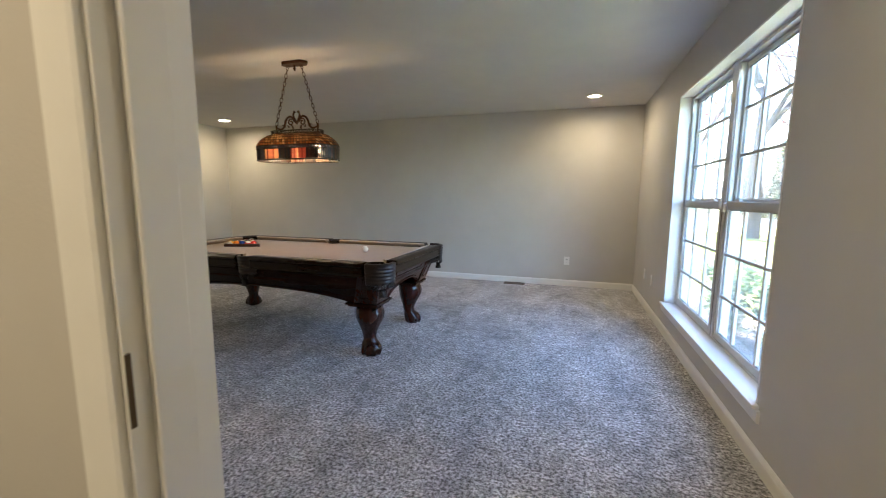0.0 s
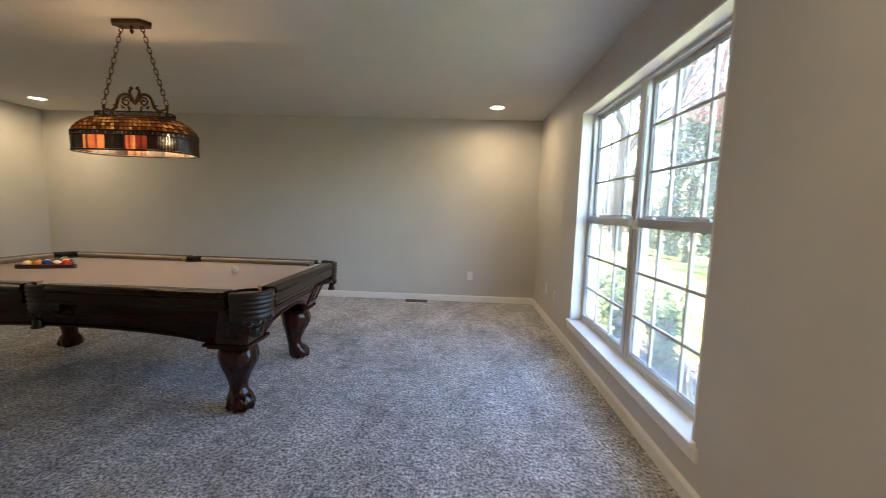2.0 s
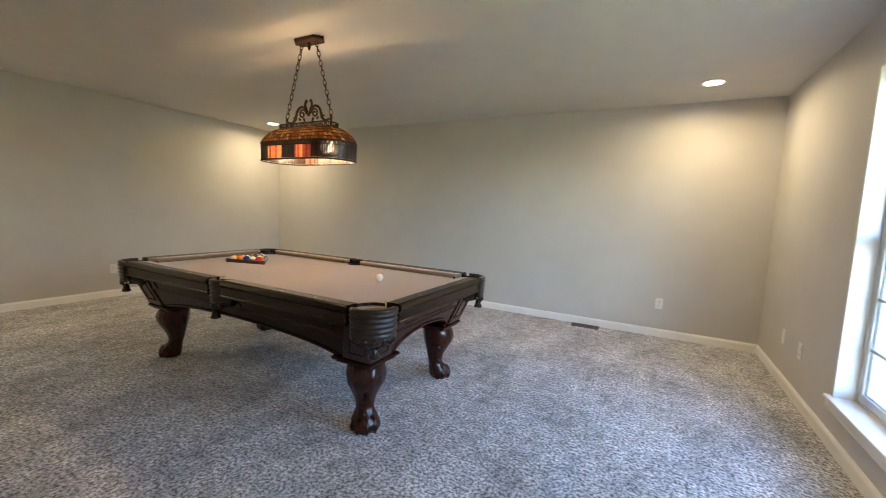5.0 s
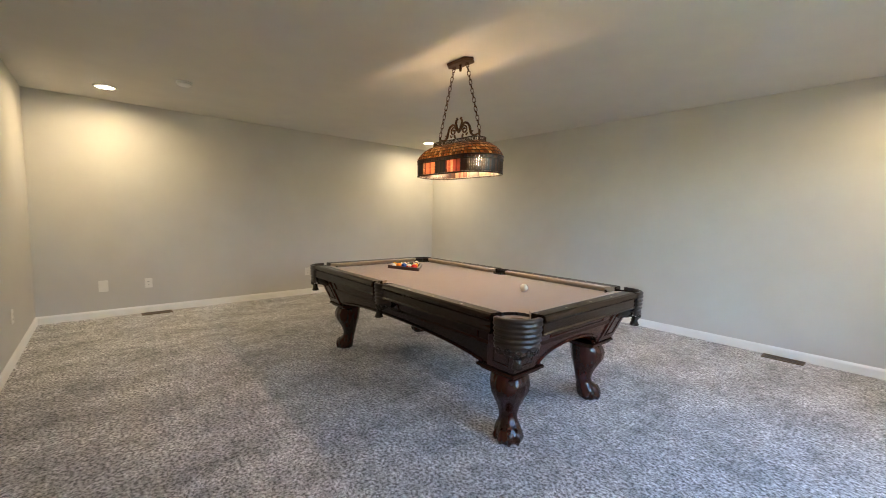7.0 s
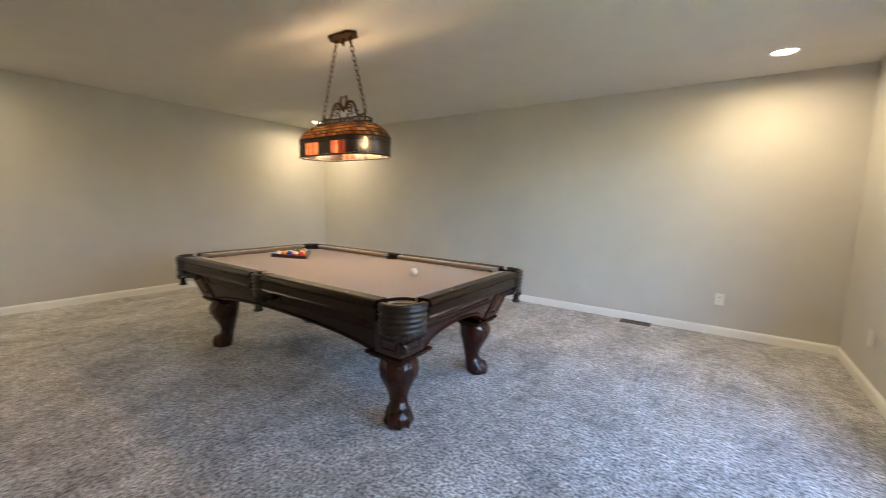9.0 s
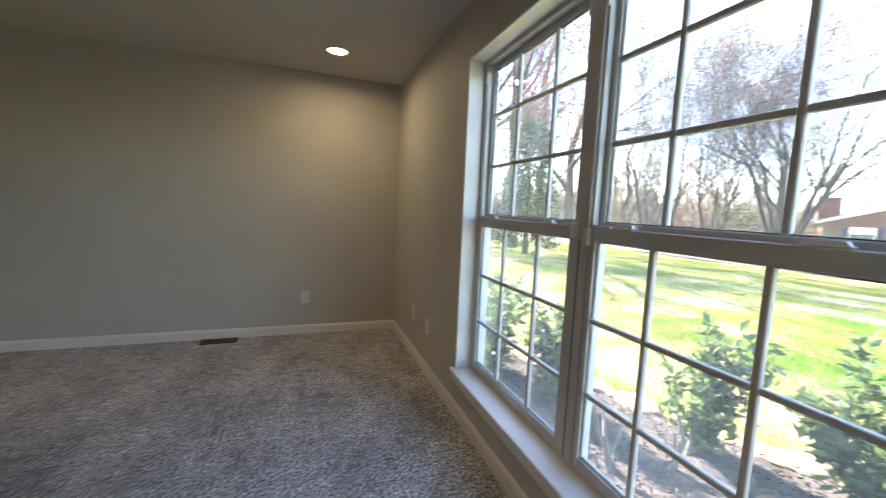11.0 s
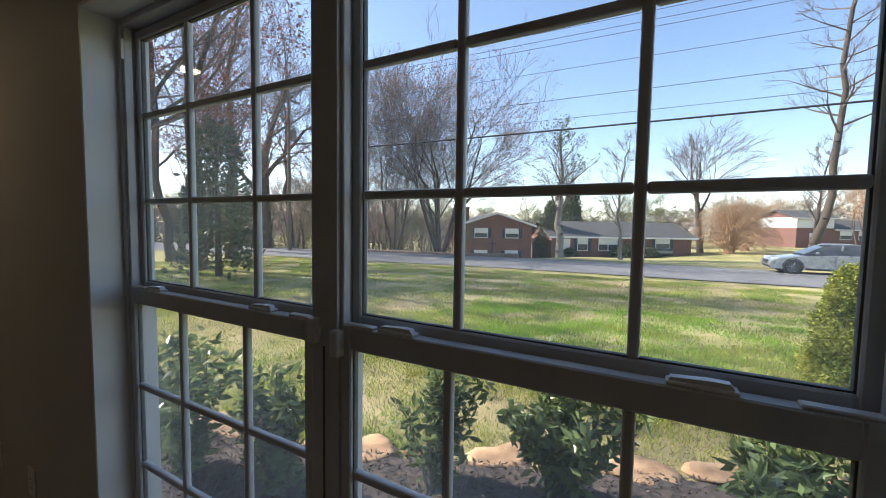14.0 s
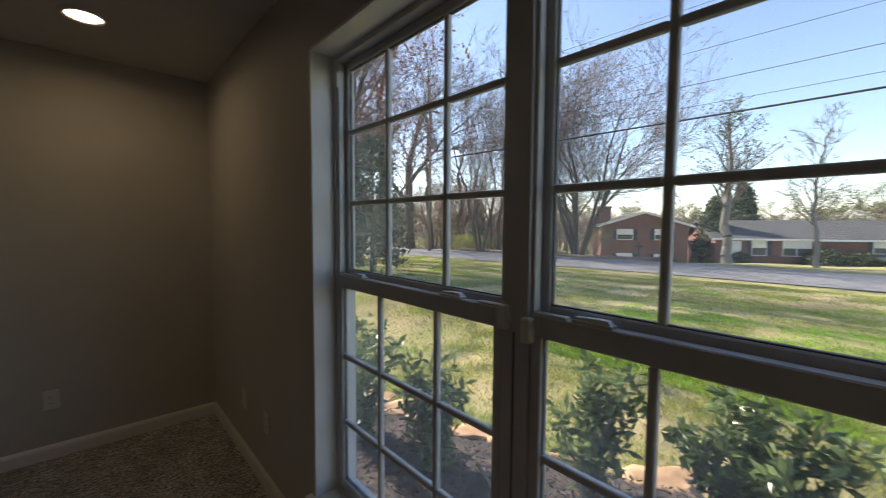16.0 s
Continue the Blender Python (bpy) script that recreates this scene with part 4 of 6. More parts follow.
# gallery band: rim, floor plate, pickets
gal = part("gallery", ring_tube(0.266, 0.072, 1.834, 0.004), M_GALLERY, P, "pierced dark metal gallery", smooth=True)
part("gallery_base", ring_tube(0.266, 0.072, 1.804, 0.005), M_GALLERY, gal, smooth=True)
first = None
for i in range(96):
    p, nn = oval(0.266, 0.072, i / 96)
    if first is None:
        first = part("picket", boxed((-0.0025, -0.0025, 1.804), (0.0025, 0.0025, 1.834)), M_GALLERY, gal, m=pose(p.x, p.y, 0))
    else:
        share("picket", first.data, gal, pose(p.x, p.y, 0))
part("cross_bar", boxed((-0.262, -0.010, 1.800), (0.262, 0.010, 1.808), 0.002), M_GALLERY, gal)
for bx in (-0.226, 0.0, 0.226):
    part("cross_strap", boxed((bx - 0.008, -0.070, 1.8005), (bx + 0.008, 0.070, 1.8075), 0.001), M_GALLERY, gal)
for bx in (-0.22, 0.0, 0.22):
    socket = part("socket", lathed([(0.017, 1.700), (0.017, 1.765), (0.010, 1.802)], 14, at=(bx, 0, 0)), M_BRONZE, P)
    bulb = part("bulb", lathed([(0.006, 1.630), (0.020, 1.638), (0.029, 1.655), (0.028, 1.675), (0.016, 1.699)], 16, at=(bx, 0, 0)), M_BULB, socket, "lit warm bulb", smooth=True)
    bulb.visible_shadow = False
    li = new("bulb_light", bpy.data.lights.new("bulb_light", 'POINT'))
    li.data.energy, li.data.color, li.data.shadow_soft_size = BULB_POWER, (1.0, 0.66, 0.36), 0.055
    li.matrix_basis = pose(LX + bx, LY, 1.660)
# posts and scrolled bracket
for s in (-1, 1):
    part("post", lathed([(0.010, 1.800), (0.010, 1.815), (0.008, 1.822), (0.008, 1.868), (0.011, 1.876), (0.007, 1.890), (0.009, 1.896)], 12, at=(s * 0.226, 0, 0)), M_BRONZE, P, smooth=True)


def spiral(cx, cz, r0, r1, a0, a1, n=22):
    return [(cx + (r0 + (r1 - r0) * i / n) * math.cos(radians(a0 + (a1 - a0) * i / n)), 0, cz + (r0 + (r1 - r0) * i / n) * math.sin(radians(a0 + (a1 - a0) * i / n))) for i in range(n + 1)]


scroll = bmesh.new()
for s in (1, -1):
    def flip(pts):
        return [(s * x, y, z) for x, y, z in pts]
    add_tube(scroll, flip([(0.226, 0, 1.868), (0.200, 0, 1.862), (0.175, 0, 1.856), (0.155, 0, 1.862), (0.135, 0, 1.880), (0.128, 0, 1.905), (0.118, 0, 1.935), (0.098, 0, 1.958), (0.070, 0, 1.968), (0.045, 0, 1.960), (0.025, 0, 1.940), (0.012, 0, 1.915), (0.0, 0, 1.900)]), [0.006, 0.008, 0.008, 0.009, 0.010, 0.010, 0.010, 0.010, 0.010, 0.009, 0.009, 0.008, 0.008], 8)
    add_tube(scroll, flip(spiral(0.062, 1.915, 0.036, 0.008, 180, -330)), 0.0065, 8)
    add_tube(scroll, flip([(0.0, 0, 1.905), (0.022, 0, 1.945), (0.036, 0, 1.975), (0.030, 0, 1.998), (0.012, 0, 2.006), (0.022, 0, 2.014), (0.034, 0, 2.010)]), [0.008, 0.009, 0.009, 0.009, 0.007, 0.006, 0.004], 8)
    add_tube(scroll, flip([(0.175, 0, 1.856), (0.180, 0, 1.838), (0.166, 0, 1.834), (0.160, 0, 1.842)]), [0.007, 0.006, 0.006, 0.004], 8)
    add_tube(scroll, flip([(0.135, 0, 1.880), (0.150, 0, 1.894), (0.162, 0, 1.890)]), [0.008, 0.006, 0.003], 8)
    add_tube(scroll, flip([(0.050, 0, 1.885), (0.040, 0, 1.862), (0.048, 0, 1.848), (0.060, 0, 1.850)]), [0.008, 0.007, 0.006, 0.004], 8)
    add_tube(scroll, flip([(0.098, 0, 1.890), (0.088, 0, 1.872), (0.075, 0, 1.880)]), [0.006, 0.006, 0.004], 8)
part("scroll_bracket", scroll, M_BRONZE, P, "scrolled bronze bracket", smooth=True)
# ceiling plate with finial
cpoly = [(-0.142, 0), (-0.095, -0.055), (0.095, -0.055), (0.142, 0), (0.095, 0.055), (-0.095, 0.055)]
part("ceiling_plate", prism(cpoly, "z", HC - 0.026, HC - 0.0005, 0.008), M_BRONZE, P)
part("finial", lathed([(0.012, HC - 0.026), (0.013, HC - 0.036), (0.006, HC - 0.042), (0.013, HC - 0.056), (0.009, HC - 0.070), (0.002, HC - 0.080)], 14), M_BRONZE, P, smooth=True)
# chains of oval links
link = None
for s in (-1, 1):
    a, b = Vector((s * 0.070, 0, HC - 0.028)), Vector((s * 0.226, 0, 1.893))
    part("eye_ring", tubed([(a.x + 0.012 * math.cos(t), 0, a.z - 0.006 + 0.012 * math.sin(t)) for t in [2 * math.pi * k / 12 for k in range(12)]], 0.003, 6, loop=True), M_BRONZE, P, smooth=True)
    n = 15
    d = b - a
    tilt = math.degrees(math.atan2(d.x, -d.z))
    step = d.length / n
    for k in range(n):
        c = a + d * ((k + 0.5) / n)
        m_ = pose(c.x, c.y, c.z, 0, -tilt, 0) @ pose(0, 0, 0, 0, 0, 90 * (k % 2) + 25)
        if link is None:
            pts = []
            hl, hr = step * 0.60, 0.0105
            for i in range(16):
                t = 2 * math.pi * i / 16
                pts.append((hr * math.cos(t), 0, (hl - hr) * (1 if math.sin(t) >= 0 else -1) + hr * math.sin(t)))
            link = part("chain_link", tubed(pts, 0.0030, 6, loop=True), M_BRONZE, P, smooth=True, m=m_)
        else:
            share("chain_link", link.data, P, m_)


# ---- outdoors: the ground ----
def ramp01(a, b, v):
    t = min(1.0, max(0.0, (v - a) / (b - a)))
    return t * t * (3 - 2 * t)


ROAD0, ROAD1 = 19.6, 26.2


def bend(y):
    """How far the street swings towards the house at its far end."""
    return -2.6 * ramp01(8, 32, y) - 0.14 * max(0.0, y - 28)


def road_z(y):
    return -0.68 - 0.007 * min(16.0, max(-16.0, y))


def ground_z(x, y):
    """Height of the ground outside, from the house wall over lawn and road down to the far houses."""
    x -= bend(y)
    near = -0.38 + 0.02 * math.sin(x * 0.9) * math.cos(y * 0.7)
    z = near + (road_z(y) - near) * ramp01(5.0, ROAD0, x)
    if x > ROAD1:
        fall = 0.030 + 0.0255 * ramp01(-8, 6, y) + 0.060 * ramp01(9, 19, y)
        z = road_z(y) - fall * min(x - ROAD1, 22.0) - 0.004 * max(0, x - ROAD1 - 22.0)
    return z


M_LAWN = surface("lawn_earth", (0.17, 0.19, 0.045), (0.42, 0.34, 0.18), 0.9, 0.95, bump=0.8, bscale=40, big=0.35, bigscale=0.16, spec=0.1, detail=9)
M_ASPHALT = surface("worn_asphalt", (0.13, 0.127, 0.127), (0.21, 0.206, 0.204), 3.0, 0.9, bump=0.4, bscale=70, big=0.15, bigscale=0.4, spec=0.3)


def axis_steps(a, b, fine_a, fine_b, fine, coarse):
    v, out = a, []
    while v < b:
        out.append(v)
        v += fine if fine_a <= v < fine_b else coarse
    out.append(b)
    return out


xs = [XW + T - 0.02] + axis_steps(XW + T + 0.4, 40.0, 0, 40, 0.6, 2.0) + [43, 47, 53, 60, 70, 85, 110, 160, 260, 500, 1200, 3000]
ys = [-3000, -1200, -500, -250, -140, -90, -60] + axis_steps(-45.0, 60.0, -12, 30, 0.8, 3.0) + [75, 100, 140, 200, 350, 700, 1500, 3000]


def grid_mesh(name, xs, ys, zf):
    vs = [(x, y, zf(x, y)) for x in xs for y in ys]
    n = len(ys)
    fs = [(i * n + j, (i + 1) * n + j, (i + 1) * n + j + 1, i * n + j + 1) for i in range(len(xs) - 1) for j in range(n - 1)]
    me = bpy.data.meshes.new(name)
    me.from_pydata(vs, [], fs)
    for p in me.polygons:
        p.use_smooth = True
    return me


me = grid_mesh("ground", xs, ys, ground_z)
me.materials.append(M_LAWN)
tagged(new("ground", me), "patchy green and straw lawn sloping to the street", "lawn", kind="structure")
rx = [ROAD0 + (ROAD1 - ROAD0) * i / 8 for i in range(9)]
ry = axis_steps(-90.0, 90.0, -90, 90, 2.0, 2.0)
me = grid_mesh("road", rx, ry, lambda x, y: ground_z(x + bend(y), y) + 0.02 + 0.05 * math.cos((x - 22.9) / 3.3 * 1.2))
for v in me.vertices:
    v.co.x += bend(v.co.y)
me.materials.append(M_ASPHALT)
tagged(new("road", me), "grey worn asphalt street along the lawn", "road", kind="structure")


# ---- outdoors: things ----
M_BARK = surface("grey_brown_bark", (0.055, 0.043, 0.034), (0.13, 0.105, 0.085), 9.0, 0.9, stretch=(3, 3, 0.6), bump=0.8, bscale=14, spec=0.1)
M_PALEBARK = surface("pale_bark", (0.16, 0.14, 0.12), (0.30, 0.27, 0.23), 8.0, 0.9, stretch=(2, 2, 0.7), bump=0.6, bscale=16, spec=0.1)
M_TWIG = surface("fine_twigs", (0.12, 0.093, 0.08), (0.23, 0.185, 0.16), 6.0, 0.9, spec=0.1)
M_TANTWIG = surface("tan_brush_twigs", (0.34, 0.205, 0.12), (0.52, 0.35, 0.22), 5.0, 0.9, spec=0.1)


def leaf_material(name, c1, c2, rough=0.45, trans=0.25, scale=3.0, big=0.0):
    m = surface(name, c1, c2, scale, rough, rand=0.45, island=True, spec=0.4, big=big, bigscale=0.45)
    nt = m.node_tree
    b = nt.nodes["Principled BSDF"]
    col = b.inputs["Base Color"].links[0].from_socket
    tr = nt.nodes.new("ShaderNodeBsdfTranslucent")
    nt.links.new(col, tr.inputs["Color"])
    mx = nt.nodes.new("ShaderNodeMixShader")
    mx.inputs["Fac"].default_value = trans
    nt.links.new(b.outputs["BSDF"], mx.inputs[1])
    nt.links.new(tr.outputs["BSDF"], mx.inputs[2])
    nt.links.new(mx.outputs["Shader"], nt.nodes["Material Output"].inputs["Surface"])
    return m


M_BUD = leaf_material("spring_buds", (0.22, 0.20, 0.07), (0.32, 0.28, 0.12))
M_REDLEAF = leaf_material("russet_leaves", (0.22, 0.055, 0.03), (0.36, 0.11, 0.055))
M_PINKBUD = leaf_material("red_maple_buds", (0.34, 0.15, 0.12), (0.46, 0.26, 0.21))
M_TANBUD = leaf_material("tan_catkins", (0.36, 0.22, 0.14), (0.50, 0.34, 0.23))
M_GREENLEAF = leaf_material("young_green_leaves", (0.10, 0.14, 0.04), (0.17, 0.20, 0.06))
M_LAUREL = leaf_material("glossy_laurel_leaves", (0.075, 0.12, 0.045), (0.18, 0.235, 0.09), 0.28, 0.38)
M_CEDAR = leaf_material("dark_cedar_sprays", (0.050, 0.068, 0.034), (0.095, 0.115, 0.055), 0.6, 0.25)
M_ARBOR = leaf_material("golden_arborvitae_sprays", (0.17, 0.22, 0.03), (0.38, 0.38, 0.07), 0.6, 0.35)
M_GRASS = leaf_material("grass_blades", (0.15, 0.27, 0.025), (0.38, 0.38, 0.09), 0.6, 0.5, 0.8, 0.35)
M_LUSH = leaf_material("lush_grass_blades", (0.17, 0.36, 0.025), (0.30, 0.45, 0.05), 0.55, 0.55, 0.8, 0.2)
M_STRAP = leaf_material("strap_leaves", (0.13, 0.20, 0.06), (0.22, 0.29, 0.10), 0.45, 0.35)
M_STRAW = leaf_material("straw_blades", (0.30, 0.24, 0.13), (0.42, 0.35, 0.20), 0.7, 0.35, 0.9, 0.3)
M_ROCK = surface("tan_fieldstone", (0.30, 0.17, 0.085), (0.52, 0.335, 0.185), 6.0, 0.85, bump=0.8, bscale=22, big=0.2, bigscale=3, rand=0.2)
M_WALLSTONE = surface("brown_wall_stone", (0.15, 0.105, 0.085), (0.28, 0.20, 0.16), 6.0, 0.9, bump=0.6, bscale=18, rand=0.25)
M_MULCH = surface("dark_bark_mulch", (0.026, 0.020, 0.017), (0.11, 0.082, 0.068), 18.0, 0.95, bump=1.0, bscale=45, big=0.2, bigscale=2)
M_CHIP = surface("mulch_chips", (0.030, 0.024, 0.021), (0.125, 0.098, 0.085), 20.0, 0.95, rand=0.6, island=True)
M_BRICK = surface("red_brown_brick", (0.15, 0.068, 0.050), (0.22, 0.11, 0.085), 5.0, 0.85, stretch=(1, 1, 3), bump=0.3, bscale=20, big=0.12, bigscale=0.6)
M_SHINGLE = surface("grey_shingles", (0.075, 0.074, 0.073), (0.13, 0.127, 0.123), 3.0, 0.9, stretch=(1, 3, 1), spec=0.12, bump=0.4, bscale=12, big=0.1, bigscale=0.5)
M_WHITE = surface("white_house_paint", (0.70, 0.70, 0.68), (0.78, 0.78, 0.76), 4.0, 0.6)
M_SHUTTER = surface("navy_shutter", (0.015, 0.02, 0.045), (0.025, 0.035, 0.07), 10.0, 0.6)
M_DARKGLASS = surface("dim_house_glass", (0.03, 0.035, 0.04), (0.10, 0.11, 0.12), 2.0, 0.12)
M_SILVER = surface("silver_car_paint", (0.30, 0.325, 0.36), (0.35, 0.375, 0.41), 3.0, 0.28, metal=0.5, coat=0.8)
M_DARKCAR = surface("dark_grey_car_paint", (0.03, 0.035, 0.04), (0.05, 0.055, 0.06), 3.0, 0.25, metal=0.3, coat=0.8)
M_TYRE = surface("black_rubber", (0.012, 0.012, 0.012), (0.025, 0.025, 0.025), 30.0, 0.85)
M_RIM = surface("alloy_rim", (0.35, 0.35, 0.36), (0.45, 0.45, 0.46), 20.0, 0.3, metal=0.9)
M_LIGHTGLASS = surface("headlamp_glass", (0.6, 0.62, 0.65), (0.7, 0.72, 0.75), 10.0, 0.1)
M_WIRE = surface("black_cable", (0.012, 0.012, 0.013), (0.02, 0.02, 0.02), 10.0, 0.7)
M_POLE = surface("weathered_pole_wood", (0.13, 0.10, 0.075), (0.22, 0.175, 0.135), 8.0, 0.9, stretch=(3, 3, 0.4), bump=0.5, bscale=20)
M_GREYMETAL = surface("grey_transformer_paint", (0.30, 0.31, 0.32), (0.38, 0.39, 0.40), 8.0, 0.5)


def soup(name, verts, faces, material, parent=None, label=""):
    me = bpy.data.meshes.new(name)
    me.from_pydata(verts, [], faces)
    me.materials.append(material)
    ob = new(name, me)
    if parent is not None:
        ob.parent = parent
    if label:
        ob["label"] = label
    return ob


def leaves(name, centres, size, material, parent, seed, aspect=0.45, droop=0.0, label=""):
    """Many small pointed leaves, each of two triangles folded along the midrib."""
    rng = np.random.default_rng(seed)
    c = np.asarray(centres, float)
    n = len(c)
    d = rng.normal(size=(n, 3))
    d[:, 2] = d[:, 2] * 0.7 - droop
    d /= np.linalg.norm(d, axis=1)[:, None]
    u = np.cross(d, rng.normal(size=(n, 3)))
    u /= np.linalg.norm(u, axis=1)[:, None]
    s = size * rng.uniform(0.6, 1.3, n)[:, None]
    w = np.cross(d, u)
    a, b = c, c + d * s
    mid = c + d * s * 0.5 - w * s * 0.08
    l, r = mid + u * s * aspect / 2 + w * s * 0.12, mid - u * s * aspect / 2 + w * s * 0.12
    v = np.stack([a, l, b, r], 1).reshape(-1, 3)
    i = np.arange(n)[:, None] * 4
    f = np.concatenate([i + [0, 1, 2], i + [0, 2, 3]], 0)
    return soup(name, v.tolist(), f.tolist(), material, parent, label)


def grow(rng, base, direction, length, radius, levels, spread, up, limbs, tips, fork=(2, 4), shrink=0.72, bend=0.13):
    """Recursive limbs: a list of (p0, p1, r0, r1) pieces and of the twig tips."""
    stack = [(Vector(base), Vector(direction).normalized(), length, radius, levels)]
    while stack:
        p, d, ln, r, lev = stack.pop()
        steps = 4 if lev >= levels - 1 else 3
        kids = []
        for k in range(steps):
            bd = bend * (0.3 if lev == levels else 0.7 if lev == levels - 1 else 1.0)
            d = (d + Vector((rng.gauss(0, bd), rng.gauss(0, bd), rng.gauss(0, bd * 0.6) + up * 0.05))).normalized()
            q = p + d * (ln / steps)
            r2 = max(0.004, r * (0.90 if lev == levels else 0.84))
            limbs.append((p, q, r, r2, lev))
            p, r = q, r2
            if lev > 0 and (lev < levels or k >= 1):
                kids.append((p, r))
        if lev == 0:
            tips.append(p)
            continue
        n = rng.randint(*fork)
        for i in range(n):
            s, sr = kids[rng.randrange(len(kids))] if i else (p, r)
            side = Vector((rng.gauss(0, 1), rng.gauss(0, 1), rng.gauss(0, 0.5)))
            side = (side - d * side.dot(d)).normalized()
            ang = rng.uniform(0.5, 1.0) * spread * (0.45 if i == 0 else 1)
            nd = (d * math.cos(ang) + side * math.sin(ang) + Vector((0, 0, up * 0.25))).normalized()
            stack.append((s, nd, ln * shrink * rng.uniform(0.75, 1.15), max(0.004, sr * (0.85 if i == 0 else 0.6)), lev - 1))


def limb_mesh(name, limbs, material, parent, thick, smooth=True):
    vs, fs = [], []
    for p, q, r0, r1, lev in limbs:
        n = 8 if r0 > 0.10 else 5 if r0 > 0.03 else 3
        d = (q - p).normalized()
        a = d.orthogonal().normalized()
        b = d.cross(a)
        i0 = len(vs)
        for c, r in ((p, max(r0, thick)), (q, max(r1, thick))):
            for k in range(n):
                t = 2 * math.pi * k / n
                vs.append(tuple(c + r * (math.cos(t) * a + math.sin(t) * b)))
        for k in range(n):
            fs.append((i0 + k, i0 + (k + 1) % n, i0 + n + (k + 1) % n, i0 + n + k))
    ob = soup(name, vs, fs, material, parent)
    for p in ob.data.polygons:
        p.use_smooth = True
    return ob


def tree(x, y, height, radius, seed, label, bark=None, twig=None, bud=None, per_tip=3, bud_size=0.10, levels=5, spread=0.75, up=0.5, stems=1, lean=(0, 0), thick=0.006, fork=(3, 5), z0=None):
    rng = random.Random(seed)
    z = ground_z(x, y) if z0 is None else z0
    t = empty("tree", pose(x, y, z), label, "tree", "trees along the street")
    limbs, tips = [], []
    for s in range(stems):
        a = 2 * math.pi * s / stems + rng.random()
        out = 0.0 if stems == 1 else 0.28
        d = Vector((out * math.cos(a) + lean[0], out * math.sin(a) + lean[1], 1.0))
        grow(rng, (0.12 * (stems > 1) * math.cos(a), 0.12 * (stems > 1) * math.sin(a), -0.15), d, height * 0.36, radius * (1 if stems == 1 else 0.6), levels, spread, up, limbs, tips, fork)
    top = max(q.z for _, q, *_ in limbs)
    k = height / top
    limbs = [(p * k, q * k, r0, r1, lev) for p, q, r0, r1, lev in limbs]
    limb_mesh("trunk", [l for l in limbs if l[4] >= levels - 1], bark or M_BARK, t, 0.01)
    limb_mesh("crown", [l for l in limbs if l[4] < levels - 1], twig or M_TWIG, t, thick)
    if bud:
        cs = [tuple(tp * k + Vector((rng.gauss(0, 0.22), rng.gauss(0, 0.22), rng.gauss(0, 0.18)))) for tp in tips for _ in range(per_tip)]
        leaves("leaves", cs, bud_size, bud, t, seed, 0.6)
    return t


def leader_tree(x, y, height, radius, seed, label, bark=None, twig=None, bud=None, per_tip=2, bud_size=0.10, first=0.35, reach=0.24, count=26, rise=0.9, lean=(0, 0), thick=0.01):
    """A tree with one trunk that runs to the top, and side limbs all round it."""
    rng = random.Random(seed)
    t = empty("tree", pose(x, y, ground_z(x, y)), label, "tree", "trees along the street")
    trunk, limbs, tips = [], [], []
    p, n = Vector((0, 0, -0.2)), 16
    spine = [p]
    for k in range(n):
        p = p + Vector((lean[0] * height / n + rng.gauss(0, 0.010 * height), lean[1] * height / n + rng.gauss(0, 0.010 * height), (height + 0.2) / n))
        spine.append(p)
    rad = [max(thick, radius * (1 - k / n) ** 0.8 * (1.25 if k == 0 else 1)) for k in range(n + 1)]
    for k in range(n):
        trunk.append((spine[k], spine[k + 1], rad[k], rad[k + 1], 5))
    for i in range(count):
        f = first + (0.97 - first) * (i + rng.random()) / count
        k = min(n - 1, int(f * n))
        q = spine[k].lerp(spine[k + 1], f * n - k)
        a = i * 2.4 + rng.uniform(-0.5, 0.5)
        ln = reach * height * (1.12 - f) ** 0.6 * rng.uniform(0.5, 1.0)
        grow(rng, q, (math.cos(a), math.sin(a), rise * rng.uniform(0.4, 1.2)), ln * 0.55, rad[k] * 0.38 + 0.006, 3, 0.75, 0.35, limbs, tips, (2, 4), 0.70, 0.16)
    limb_mesh("trunk", trunk, bark or M_BARK, t, 0.01)
    limb_mesh("crown", limbs, twig or M_TWIG, t, thick)
    if bud:
        leaves("leaves", [tuple(tp + Vector((rng.gauss(0, 0.2), rng.gauss(0, 0.2), rng.gauss(0, 0.16)))) for tp in tips for _ in range(per_tip)], bud_size, bud, t, seed, 0.6)
    return t


def evergreen(x, y, height, width, seed, label, material, count=5000, size=0.16, power=0.8, name="evergreen_tree", base=0.05, category="tree", blunt=0.0):
    """Conical evergreen of overlapping sprays round a trunk, with a ragged outline."""
    rng = random.Random(seed)
    t = empty(name, pose(x, y, ground_z(x, y)), label, category)
    part("trunk", lathed([(0.02 * height + 0.02, -0.1), (0.012 * height + 0.01, height * 0.5), (0.008, height * 0.94)], 8), M_BARK, t)
    cs = []
    for i in range(count):
        h = rng.random() ** 1.15
        h = base + (1 - base) * h
        w = width / 2 * ((1 - h) ** power) + 0.03
        a = rng.uniform(0, 2 * math.pi)
        lump = 0.80 + 0.20 * math.sin(a * 5 + h * 23) * math.sin(h * 41 + a * 2)
        r = w * lump * (1 - 0.55 * rng.random() ** 2)
        cs.append((r * math.cos(a), r * math.sin(a), h * height + rng.gauss(0, 0.02 * height)))
    leaves("foliage", cs, size, material, t, seed, 0.5, droop=-0.5)
    return t


# ---- flower bed below the window ----
mx_ = axis_steps(XW + T, 4.3, 0, 9, 0.12, 0.12)
my_ = axis_steps(-2.0, 7.5, -9, 9, 0.15, 0.15)


